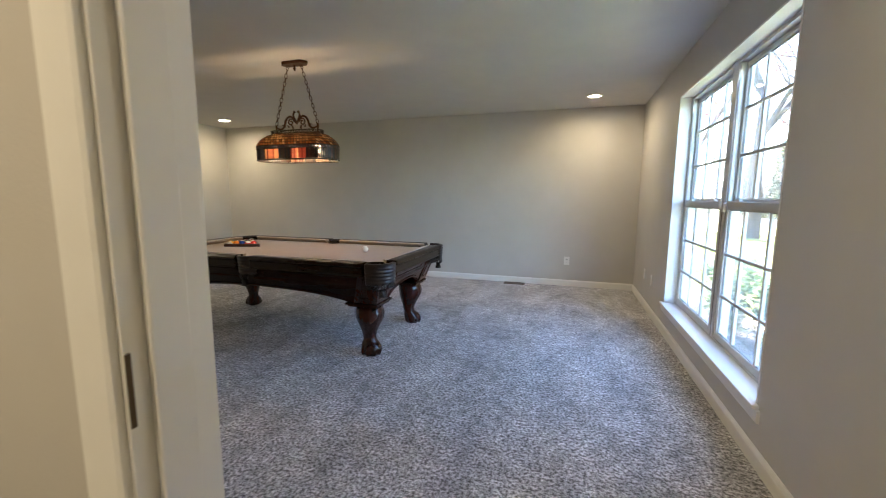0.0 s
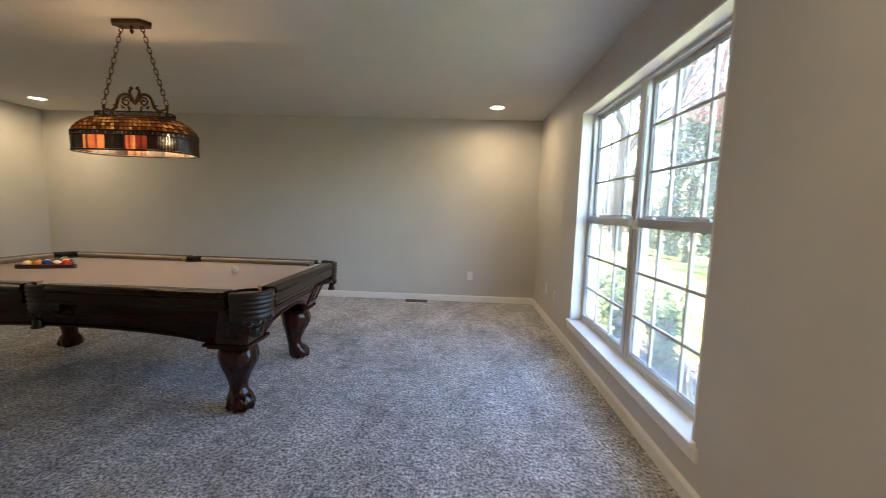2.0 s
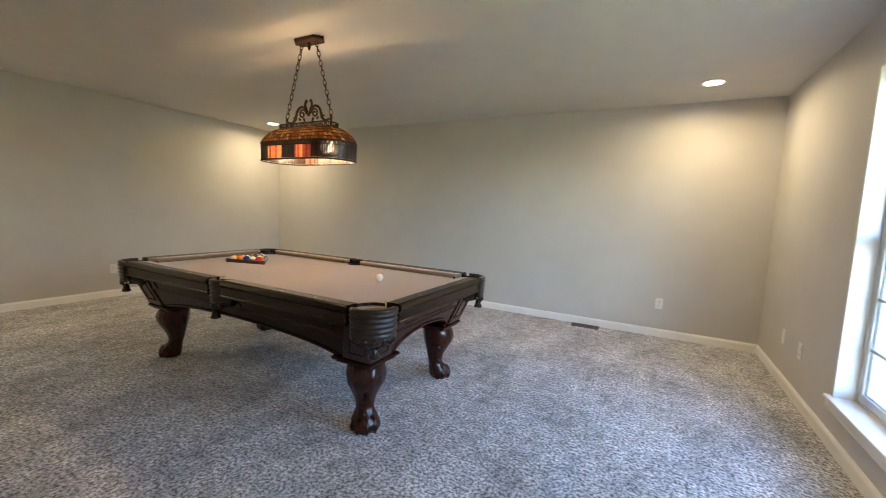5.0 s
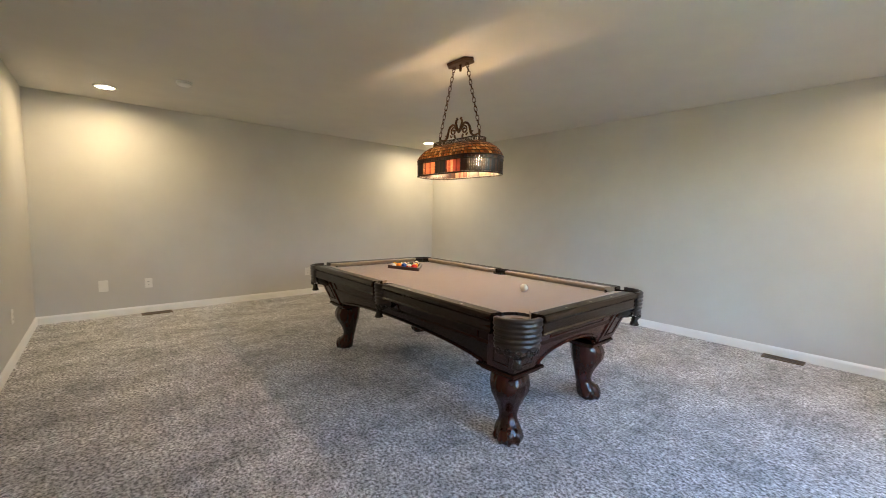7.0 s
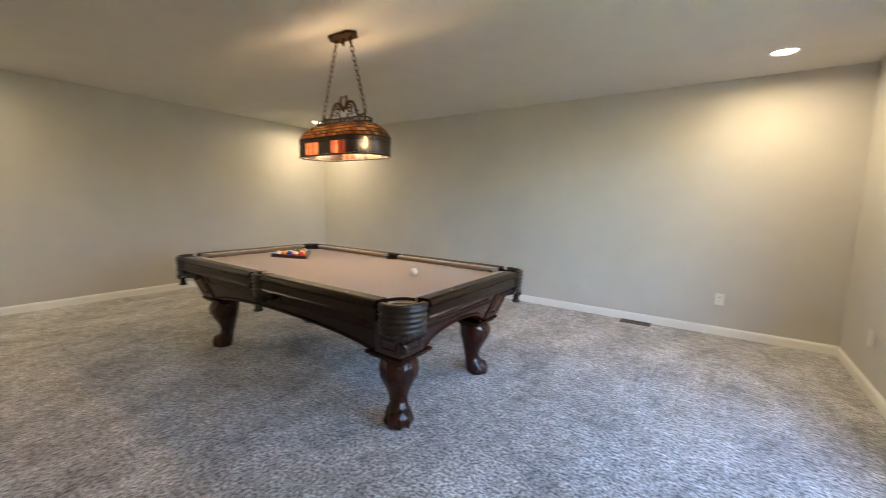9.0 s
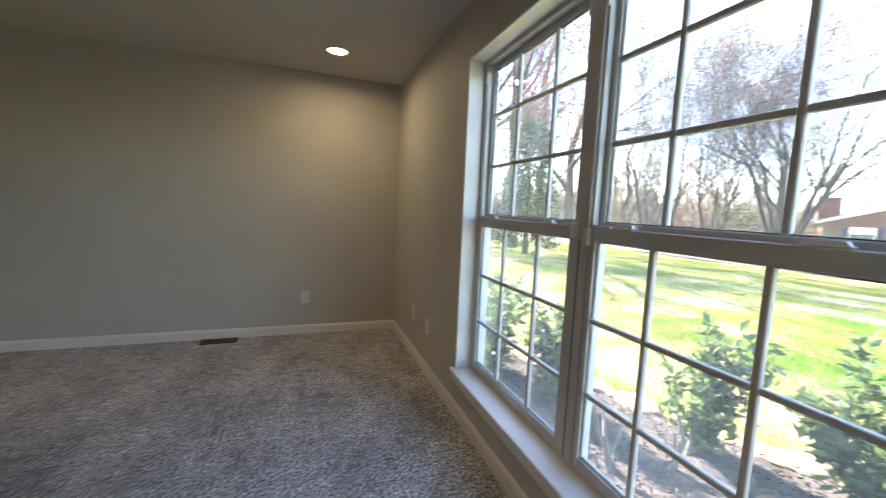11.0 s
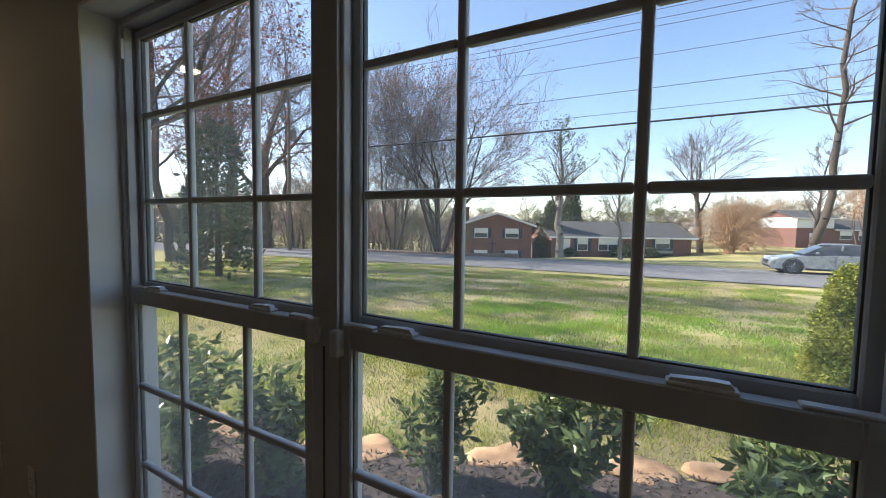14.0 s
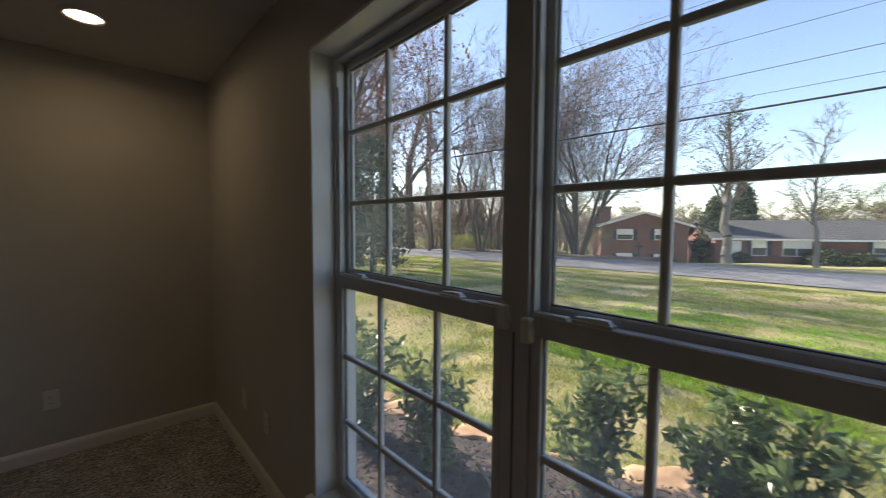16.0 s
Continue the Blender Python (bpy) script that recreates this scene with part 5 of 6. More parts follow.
def bed_edge(y):
    return 4.72 - 0.40 * y if y < 5.2 else 2.64 - 0.1 * (y - 5.2)


def bed_z(x, y):
    e = bed_edge(y)
    return ground_z(x, y) - 0.10 + 0.145 * (1 - ramp01(e - 0.15, e + 0.12, x)) + 0.012 * math.sin(x * 17) * math.sin(y * 13)


me = grid_mesh("planting_bed", mx_, my_, bed_z)
me.materials.append(M_MULCH)
tagged(new("planting_bed", me), "dark bark mulch bed below the window", "mulch bed", kind="structure")
rng = np.random.default_rng(11)
cs = []
while len(cs) < 17000:
    y = rng.uniform(0.8, 6.6)
    x = rng.uniform(XW + T + 0.02, bed_edge(y) - 0.02)
    cs.append((x, y, bed_z(x, y) + rng.uniform(0.0, 0.020)))
ch = leaves("mulch_chips", cs, 0.036, M_CHIP, None, 12, 0.30)
tagged(ch, "loose dark bark chips on the bed", "mulch", kind="stuff")


def rock(x, y, sx, sy, sz, seed):
    rg = random.Random(seed)
    bm = bmesh.new()
    bmesh.ops.create_icosphere(bm, subdivisions=3, radius=1.0)
    off = Vector((seed * 3.1, seed * 1.7, 0))
    for v in bm.verts:
        n = noise.noise(v.co * 1.3 + off) * 0.50 + noise.noise(v.co * 3.5 + off) * 0.20
        v.co = Vector((v.co.x * sx * (1 + n), v.co.y * sy * (1 + n), max(-0.6, min(0.46 + 0.16 * n, v.co.z)) * sz * (1 + 0.5 * n)))
    ob = part("edging_stone", bm, M_ROCK, smooth=True, m=pose(x, y, ground_z(x, y) + sz * 0.30, 0, 0, rg.uniform(-20, 20) + 115))
    return tagged(ob, "flat tan fieldstone edging the mulch bed", "stone", "edging stones")


yy, k = 0.6, 0
while yy < 6.6:
    rg = random.Random(50 + k)
    s = rg.uniform(0.15, 0.30)
    rock(bed_edge(yy) + rg.uniform(-0.05, 0.06), yy, s, s * rg.uniform(0.5, 0.75), rg.uniform(0.042, 0.066), k)
    yy += s * 1.65 + rg.uniform(0, 0.12)
    k += 1


def laurel(x, y, height, width, seed, n=520, size=0.096):
    """An upright broad-leaved shrub: several stems with whorls of pointed leaves."""
    rg = random.Random(seed)
    b = empty("laurel_shrub", pose(x, y, bed_z(x, y)), "glossy dark green broad-leaved shrub in the bed", "shrub", "shrubs below the window")
    limbs, cs = [], []
    for s in range(rg.randint(8, 12)):
        a = rg.uniform(0, 2 * math.pi)
        r = rg.uniform(0.1, 1.0) * width / 2
        tip = Vector((r * math.cos(a), r * math.sin(a), height * rg.uniform(0.65, 1.05) * (1 - 0.25 * (r / width))))
        prev = Vector((0.03 * math.cos(a), 0.03 * math.sin(a), -0.03))
        for k in range(1, 7):
            t = k / 6
            p = Vector((tip.x * t ** 0.8 + rg.gauss(0, 0.012), tip.y * t ** 0.8 + rg.gauss(0, 0.012), tip.z * t))
            limbs.append((prev, p, 0.010 * (1.15 - t), 0.010 * (1.0 - t) + 0.002, 1))
            for _ in range(int(n / 60 * (0.6 + t))):
                q = prev.lerp(p, rg.random())
                cs.append((q.x + rg.gauss(0, 0.035), q.y + rg.gauss(0, 0.035), max(0.04, q.z + rg.gauss(0, 0.03))))
            prev = p
    limb_mesh("stems", limbs, M_TWIG, b, 0.003)
    leaves("foliage", cs, size, M_LAUREL, b, seed, 0.40, droop=-0.25)
    return b


laurel(3.15, 2.90, 1.00, 0.85, 1, 1500)
laurel(2.85, 3.72, 0.98, 0.70, 2, 1000)
laurel(2.25, 4.60, 0.85, 0.65, 3, 950)
laurel(2.05, 5.35, 1.02, 0.85, 4, 1500)
laurel(3.05, 1.65, 0.82, 1.20, 5, 2000)
laurel(3.35, 0.75, 0.75, 1.0, 6, 1400)
for i, (x, y) in enumerate(((2.45, 3.62), (2.20, 3.95), (2.70, 3.70), (2.05, 3.70))):
    rg = random.Random(70 + i)
    limbs, tips = [], []
    grow(rg, (0, 0, -0.05), (rg.gauss(0, 0.25), rg.gauss(0, 0.25), 1), 0.26, 0.032, 1, 0.7, 0.3, limbs, tips, (1, 2))
    st = limb_mesh("cut_stump", limbs, M_PALEBARK, None, 0.012)
    st.matrix_basis = pose(x, y, bed_z(x, y))
    tagged(st, "pruned pale stump with short cut branches", "stump", "pruned stumps")

evergreen(6.85, 0.42, 1.40, 0.92, 21, "golden green arborvitae shrub on the lawn", M_ARBOR, 26000, 0.046, 0.48, "arborvitae", 0.0, "shrub")

# a clump of upright strap leaves at the bed's end
rg = random.Random(88)
iris = empty("iris_clump", pose(3.9, 1.65, bed_z(3.9, 1.65)), "upright green strap-leaved clump in the bed", "plant")
for k in range(22):
    a, h, w = rg.uniform(0, 2 * math.pi), rg.uniform(0.32, 0.52), rg.uniform(0.012, 0.020)
    out = rg.uniform(0.05, 0.22)
    bx, by = rg.gauss(0, 0.07), rg.gauss(0, 0.07)
    secs = []
    for f, k2 in ((0.0, 0.8), (0.4, 1.0), (0.75, 0.7), (1.0, 0.08)):
        cx, cy, cz = bx + out * f * f * math.cos(a), by + out * f * f * math.sin(a), -0.02 + h * f
        tx, ty = -math.sin(a) * w * k2, math.cos(a) * w * k2
        nx, ny = math.cos(a) * 0.002, math.sin(a) * 0.002
        secs.append([(cx + tx, cy + ty, cz), (cx + nx, cy + ny, cz), (cx - tx, cy - ty, cz), (cx - nx, cy - ny, cz)])
    part("leaf", loft(secs), M_STRAP, iris)

# ---- lawn blades ----
def blades(name, count, seed, x0, x1, y0, y1, h, material, clump, label, patchy=-0.05):
    rg = np.random.default_rng(seed)
    out = []
    while len(out) < count:
        x = x0 + (x1 - x0) * rg.random() ** 1.6
        y = rg.uniform(y0, y1)
        if x < bed_edge(y) + 0.05:
            continue
        if noise.noise(Vector((x * clump, y * clump, seed))) < rg.uniform(patchy - 0.40, patchy + 0.20):
            continue
        out.append((x, y, ground_z(x, y)))
    c = np.array(out)
    n = len(c)
    a = rg.uniform(0, 2 * np.pi, n)
    hh = h * rg.uniform(0.5, 1.4, n)
    lean = rg.normal(0, 0.5, (n, 2)) * hh[:, None]
    w = 0.004 + 0.0007 * c[:, 0]
    v0 = c + np.stack([np.cos(a) * w, np.sin(a) * w, 0 * a - 0.01], 1)
    v1 = c - np.stack([np.cos(a) * w, np.sin(a) * w, 0 * a + 0.01], 1)
    v2 = c + np.stack([lean[:, 0], lean[:, 1], hh], 1)
    v = np.stack([v0, v1, v2], 1).reshape(-1, 3)
    f = np.arange(3 * n).reshape(-1, 3)
    return tagged(soup(name, v.tolist(), f.tolist(), material), label, "grass", kind="stuff")


blades("lawn_grass", 170000, 31, 2.0, 18.5, -6.0, 24.0, 0.042, M_GRASS, 0.75, "patchy bright green lawn grass", 0.16)
blades("lawn_straw", 150000, 32, 2.0, 18.5, -6.0, 24.0, 0.030, M_STRAW, 0.35, "dry straw-coloured grass in the lawn")
blades("lush_grass", 45000, 34, 5.2, 10.5, -4.0, 6.5, 0.046, M_LUSH, 0.8, "lush bright green grass across the lawn", 0.18)
blades("grass_tufts", 26000, 33, 2.2, 8.5, -1.0, 7.0, 0.055, M_GRASS, 1.6, "taller green grass tufts near the bed", 0.2)

# ---- trees ----
tree(9.8, 18.9, 17.0, 0.34, 101, "tall oak holding russet leaves beside the lawn", bud=M_REDLEAF, per_tip=6, bud_size=0.15, levels=5, spread=0.85, fork=(3, 4), up=0.3)
tree(22.1, 31.0, 21.0, 0.46, 102, "large bare forked shade tree by the street", levels=5, spread=0.95, up=0.25, thick=0.012, bud=M_BUD, per_tip=1, bud_size=0.09)
evergreen(8.7, 15.8, 5.2, 3.3, 103, "dark green cedar beside the lawn", M_CEDAR, 2300, 0.23, 0.34)
tree(11.8, 24.1, 15.0, 0.20, 104, "slim tree with brown leaves at the lot line", bud=M_REDLEAF, per_tip=4, bud_size=0.13, levels=5)
tree(24.6, 24.6, 17.0, 0.24, 105, "bare street tree with fine pinkish buds", bud=M_PINKBUD, per_tip=1, bud_size=0.12, stems=3, spread=0.7, up=0.5, levels=5, thick=0.011, fork=(3, 4))
tree(28.4, 18.0, 18.0, 0.30, 106, "many-stemmed maple in red bud across the street", bud=M_PINKBUD, per_tip=2, bud_size=0.12, stems=6, spread=0.85, up=0.35, levels=5, thick=0.010, fork=(3, 5))
leader_tree(35.7, 9.9, 11.6, 0.36, 107, "tree with young green leaves before a house", M_PALEBARK, bud=M_GREENLEAF, per_tip=2, bud_size=0.17, first=0.30, reach=0.42, count=24, rise=1.3, thick=0.012)
leader_tree(36.6, 5.1, 10.6, 0.17, 108, "slender pale bare tree across the street", M_PALEBARK, M_PALEBARK, first=0.22, reach=0.36, count=26, rise=1.5, thick=0.010)
evergreen(47.0, 13.6, 6.6, 4.4, 109, "dark broad cedar beside a brick house", M_CEDAR, 5000, 0.30, 0.50)
evergreen(56.0, 13.0, 8.5, 4.2, 110, "tall dark pine behind the houses", M_CEDAR, 2600, 0.42, 0.32, base=0.45)
tree(60.0, -2.3, 18.0, 0.42, 111, "broad bare tree beyond the street", levels=5, spread=0.85, up=0.35, thick=0.017, fork=(3, 5))
leader_tree(36.9, -6.9, 27.0, 0.27, 112, "tall bare poplar leaning over the street", M_BARK, first=0.30, reach=0.22, count=34, rise=0.55, lean=(0.0, -0.07), thick=0.011)
tree(31.0, 34.0, 14.0, 0.25, 113, "bare roadside tree in the distance", levels=4, spread=0.7, stems=2, thick=0.013, bud=M_BUD, per_tip=2, bud_size=0.12)
tree(21.5, 38.0, 16.0, 0.30, 114, "bare roadside tree in the distance", levels=4, spread=0.8, thick=0.014, bud=M_PINKBUD, per_tip=2, bud_size=0.13)
leader_tree(66.0, -14.5, 14.0, 0.24, 115, "bare tree beyond the far lawn", first=0.25, reach=0.40, count=28, rise=1.2, thick=0.018)
tree(19.4, 31.0, 16.0, 0.26, 116, "bare roadside tree in the distance", levels=4, spread=0.7, thick=0.012, bud=M_PINKBUD, per_tip=1, bud_size=0.13, fork=(3, 5))
leader_tree(23.6, 29.6, 16.0, 0.22, 117, "straight slim tree in fine bud by the street", bud=M_PINKBUD, per_tip=1, bud_size=0.12, first=0.4, reach=0.25, count=22, rise=1.1, thick=0.011)
tree(27.2, 21.6, 15.0, 0.22, 118, "bare street tree with fine pinkish buds", levels=5, spread=0.65, stems=3, up=0.5, thick=0.011, bud=M_PINKBUD, per_tip=1, bud_size=0.12, fork=(3, 4))
tree(31.0, 23.5, 12.0, 0.22, 119, "bare roadside tree in the distance", levels=4, spread=0.7, stems=2, thick=0.013, bud=M_REDLEAF, per_tip=1, bud_size=0.16, fork=(3, 5))
tree(35.5, 32.7, 13.0, 0.25, 120, "bare roadside tree in the distance", levels=4, spread=0.8, thick=0.016, bud=M_BUD, per_tip=2, bud_size=0.16, fork=(3, 5))
tree(8.0, 20.6, 16.0, 0.30, 122, "tall oak holding russet leaves beside the lawn", levels=5, spread=0.85, thick=0.010, bud=M_REDLEAF, per_tip=5, bud_size=0.15, fork=(3, 4), up=0.3)
tree(7.0, 26.0, 16.0, 0.28, 121, "tall oak holding russet leaves beside the lawn", levels=4, spread=0.8, thick=0.012, bud=M_REDLEAF, per_tip=9, bud_size=0.22, fork=(3, 5))
for i, (x, y, h) in enumerate(((28.0, 19.8, 3.2), (29.5, 22.5, 4.0), (31.5, 18.6, 3.0), (26.5, 30.0, 3.5), (13.5, 21.5, 3.0), (24.5, 40.0, 4.0))):
    limbs, tips = [], []
    rg = random.Random(300 + i)
    for s in range(9):
        grow(rg, (rg.gauss(0, 0.3), rg.gauss(0, 0.3), -0.1), (rg.gauss(0, 0.35), rg.gauss(0, 0.35), 1), h * 0.5, 0.03, 2, 0.6, 0.4, limbs, tips)
    b = empty("roadside_brush", pose(x, y, ground_z(x, y)), "brown and green roadside brush thicket", "shrub", "roadside brush")
    limb_mesh("stems", limbs, M_TWIG, b, 0.010)
    leaves("foliage", [tuple(t + Vector((rg.gauss(0, 0.25), rg.gauss(0, 0.25), rg.gauss(0, 0.25)))) for t in tips for _ in range(4)], 0.16, M_BUD if i % 2 else M_GREENLEAF, b, 300 + i, 0.6)


for k, (x, y, h, r) in enumerate(((14.7, 24.4, 18.0, 0.26), (11.4, 24.0, 17.0, 0.24), (28.6, 31.4, 16.0, 0.22), (31.4, 28.4, 14.0, 0.20))):
    leader_tree(x, y, h, r, 130 + k, "tall bare tree in fine bud at the lot line", bud=M_BUD, per_tip=1, bud_size=0.10, first=0.28, reach=0.30, count=28, rise=0.9, thick=0.010)


def fountain_shrub(x, y, height, width, seed):
    rg = random.Random(seed)
    b = empty("brush_shrub", pose(x, y, ground_z(x, y)), "large dome of tan leafless twigs", "shrub", "tan twiggy shrubs")
    limbs = []
    for s in range(420):
        a, r = rg.uniform(0, 2 * math.pi), width / 2 * math.sqrt(rg.random())
        top = height * math.sqrt(max(0.05, 1 - (2 * r / width) ** 2)) * rg.uniform(0.7, 1.05)
        prev = Vector((r * 0.12 * math.cos(a), r * 0.12 * math.sin(a), 0))
        for k in range(1, 6):
            t = k / 5
            p = Vector((r * math.cos(a) * t ** 1.4 + rg.gauss(0, 0.08), r * math.sin(a) * t ** 1.4 + rg.gauss(0, 0.08), top * (1 - (1 - t) ** 1.6) - 0.18 * height * t ** 4))
            limbs.append((prev, p, 0.03 * (1.1 - t) + 0.008, 0.03 * (1 - t) + 0.008, 1))
            if k > 2:
                q = p + Vector((rg.gauss(0, 0.35), rg.gauss(0, 0.35), rg.gauss(-0.1, 0.3)))
                limbs.append((p, q, 0.012, 0.008, 0))
            prev = p
    limb_mesh("twigs", limbs, M_TANTWIG, b, 0.014)


fountain_shrub(57.0, -4.9, 8.3, 9.5, 401)
fountain_shrub(65.0, -7.6, 8.6, 8.5, 402)
fountain_shrub(66.0, -22.0, 5.5, 6.0, 403)

# woods behind the street and the houses: bare trees repeated at many sizes
WOOD_KINDS = [tree(34.0, 40.0, 11.0, 0.20, 501, "bare grey-brown tree at the wood's edge", levels=4, spread=0.75, up=0.4, thick=0.020, bud=M_BUD, per_tip=2, bud_size=0.20),
              tree(41.0, 34.0, 10.0, 0.18, 502, "bare grey-brown tree at the wood's edge", levels=4, spread=0.8, up=0.45, stems=3, thick=0.020, bud=M_PINKBUD, per_tip=2, bud_size=0.20, fork=(3, 4)),
              tree(76.0, -22.0, 12.0, 0.20, 503, "tan twiggy tree on the far bank", twig=M_TANTWIG, levels=4, spread=0.75, up=0.5, stems=2, thick=0.022, bud=M_TANBUD, per_tip=3, bud_size=0.26, fork=(3, 4)),
              tree(70.0, 20.0, 10.0, 0.20, 504, "tree in thin spring leaf behind the houses", levels=4, spread=0.75, up=0.4, thick=0.022, bud=M_GREENLEAF, per_tip=5, bud_size=0.26)]
for k in WOOD_KINDS:
    k["group"] = "trees of the woods"
rw = random.Random(515)
for a0, a1, d0, d1, count, kinds in ((27, 48, 44, 75, 26, (0, 1, 1, 3)), (46, 72, 42, 70, 26, (0, 0, 1, 3)), (-4, 27, 66, 95, 26, (0, 1, 3, 3)), (-26, -4, 100, 125, 30, (2, 2, 0, 3))):
    for n in range(count):
        a, d = radians(a0 + (a1 - a0) * (n + rw.random()) / count), rw.uniform(d0, d1)
        x, y = 0.5 + d * math.cos(a), 2.4 + d * math.sin(a)
        size = rw.uniform(0.55, 1.0)
        c = copy_thing(WOOD_KINDS[rw.choice(kinds)], pose(x, y, ground_z(x, y), 0, 0, rw.uniform(0, 360)))
        c.scale = (size * 1.1, size * 1.1, size)
for n in range(9):
    a, d = radians(rw.choice((rw.uniform(33, 48), rw.uniform(56, 70)))), rw.uniform(52, 80)
    evergreen(0.5 + d * math.cos(a), 2.4 + d * math.sin(a), rw.uniform(6, 9.5), rw.uniform(3, 4.5), 540 + n, "dark evergreen among the bare woods", M_CEDAR, 1500, 0.5, 0.6)["group"] = "evergreens of the woods"
rg = np.random.default_rng(77)
cs = []
for i in range(30000):
    a = radians(rg.uniform(-38, 80))
    d = rg.uniform(105, 170)
    x, y = 5 + d * math.cos(a), 3 + d * math.sin(a)
    h = 8.0 + 2.2 * noise.noise(Vector((a * 9, 0, 1))) + 2.0 * noise.noise(Vector((a * 31, 5, 2)))
    cs.append((x, y, ground_z(x, y) + h * rg.random() ** 0.8))
# distance haze is put into the far woods' pale base colour
M_HAZE_TINT = surface("haze_painted_woods", (0.30, 0.29, 0.29), (0.40, 0.38, 0.36), 0.05, 0.95, rand=0.10, island=True)
tagged(leaves("far_woods", cs, 1.1, M_HAZE_TINT, None, 78, 0.4), "brown woods along the horizon, painted pale for haze", "woods", kind="stuff")
cs = []
for i in range(16000):
    a = radians(rg.uniform(20, 76))
    d = rg.uniform(46, 80)
    x, y = 5 + d * math.cos(a), 3 + d * math.sin(a)
    h = 2.6 + 1.6 * noise.noise(Vector((a * 13, 2, 1))) + 1.2 * noise.noise(Vector((a * 47, 5, 2)))
    cs.append((x, y, ground_z(x, y) + h * rg.random() ** 1.3))
M_WOODS = surface("brown_underbrush", (0.13, 0.105, 0.075), (0.25, 0.21, 0.14), 0.25, 0.95, rand=0.4, island=True)
tagged(leaves("underbrush", cs, 0.45, M_WOODS, None, 79, 0.25), "brown underbrush behind the street", "underbrush", kind="stuff")
rg = random.Random(95)
fb = empty("forsythia_bush", pose(26.0, 27.4, ground_z(26.0, 27.4)), "yellow-green leafing bush beside the street", "shrub")
limb_mesh("stems", [(Vector((rg.gauss(0, 0.2), rg.gauss(0, 0.2), -0.1)), Vector((rg.gauss(0, 0.7), rg.gauss(0, 0.9), rg.uniform(0.8, 1.7))), 0.02, 0.008, 1) for _ in range(60)], M_TWIG, fb, 0.008)
leaves("foliage", [(rg.gauss(0, 0.75), rg.gauss(0, 1.0), 0.15 + 1.4 * rg.random() ** 0.8) for _ in range(2200)], 0.13, M_ARBOR, fb, 96, 0.5)

# ---- houses ----
def window_unit(parent, x, z, w, h, y, shutters=True):
    wn_ = part("window", boxed((x - w / 2 - 0.06, y - 0.05, z - 0.06), (x + w / 2 + 0.06, y + 0.02, z + h + 0.06), 0.01), M_WHITE, parent)
    for k in (0, 1):
        part("pane", boxed((x - w / 2, y - 0.056, z + k * h / 2 + 0.02), (x + w / 2, y - 0.046, z + (k + 1) * h / 2 - 0.02)), M_DARKGLASS if k == 0 else M_WHITE, wn_)
    if shutters:
        for s in (-1, 1):
            cx = x + s * (w / 2 + 0.27)
            part("shutter", boxed((cx - 0.18, y - 0.06, z - 0.05), (cx + 0.18, y - 0.002, z + h + 0.05), 0.01), M_SHUTTER, wn_)


def gable_roof(parent, x0, x1, y0, y1, z, rise, along, over=0.45):
    """A pitched roof over a rectangle; the ridge runs along x or y."""
    if along == "x":
        ym = (y0 + y1) / 2
        prof = [(y0 - over, z - over * rise / (ym - y0)), (ym, z + rise), (y1 + over, z - over * rise / (ym - y0)), (y1 + over, z - 0.16 - over * rise / (ym - y0)), (ym, z + rise - 0.18), (y0 - over, z - 0.16 - over * rise / (ym - y0))]
        r = part("roof", prism(prof, "x", x0 - over, x1 + over), M_SHINGLE, parent)
        part("fascia", boxed((x0 - over, y0 - over - 0.10, z - 0.20 - over * rise / (ym - y0)), (x1 + over, y0 - over - 0.005, z - 0.02 - over * rise / (ym - y0))), M_WHITE, r)
        for xx in (x0, x1 - 0.2):
            part("gable", prism([(y0, z - 0.1), (y1, z - 0.1), (ym, z + rise - 0.19)], "x", xx, xx + 0.2), M_BRICK, parent)
    else:
        xm = (x0 + x1) / 2
        k = over * rise / (xm - x0)
        prof = [(x0 - over, z - k), (xm, z + rise), (x1 + over, z - k), (x1 + over, z - 0.16 - k), (xm, z + rise - 0.18), (x0 - over, z - 0.16 - k)]
        r = part("roof", prism(prof, "y", y0 - over, y1 + over), M_SHINGLE, parent)
        for s in (-1, 1):
            a, b = (x0 - over, z - k) if s < 0 else (x1 + over, z - k), (xm, z + rise)
            part("fascia", prism([(a[0], a[1] - 0.20), (a[0], a[1] + 0.01), (b[0], b[1] + 0.01), (b[0], b[1] - 0.20)], "y", y0 - over - 0.03, y0 - over - 0.005), M_WHITE, r)
        part("gable", prism([(x0, z - 0.1), (x1, z - 0.1), (xm, z + rise - 0.19)], "y", y0, y0 + 0.2), M_BRICK, parent)


def house_base(name, x, y, rz, z, label):
    return empty(name, pose(x, y, z, 0, 0, rz), label, "house", "houses across the street")


HA = house_base("split_level_house", 38.8, 21.2, -57, ground_z(40, 19) - 0.10, "two-storey red brick house with navy shutters")
part("wall", boxed((0, 0, -1.0), (7.8, 9.0, 4.25)), M_BRICK, HA)
gable_roof(HA, 0, 7.8, 0, 9.0, 4.25, 1.25, "y")
for wx in (2.2, 5.6):
    window_unit(HA, wx, 2.75, 1.35, 0.95, 0.0)
    window_unit(HA, wx, 0.35, 1.35, 0.95, 0.0)
ch = part("chimney", boxed((-0.1, 3.0, 3.0), (1.3, 4.0, 6.0), 0.02), M_BRICK, HA)
part("chimney_cap", boxed((-0.2, 2.9, 6.0), (1.4, 4.1, 6.15), 0.02), M_BRICK, ch)
HB = house_base("ranch_house", 44.9, 12.9, -57, ground_z(46, 9) - 0.15, "long low brick ranch house with grey roof")
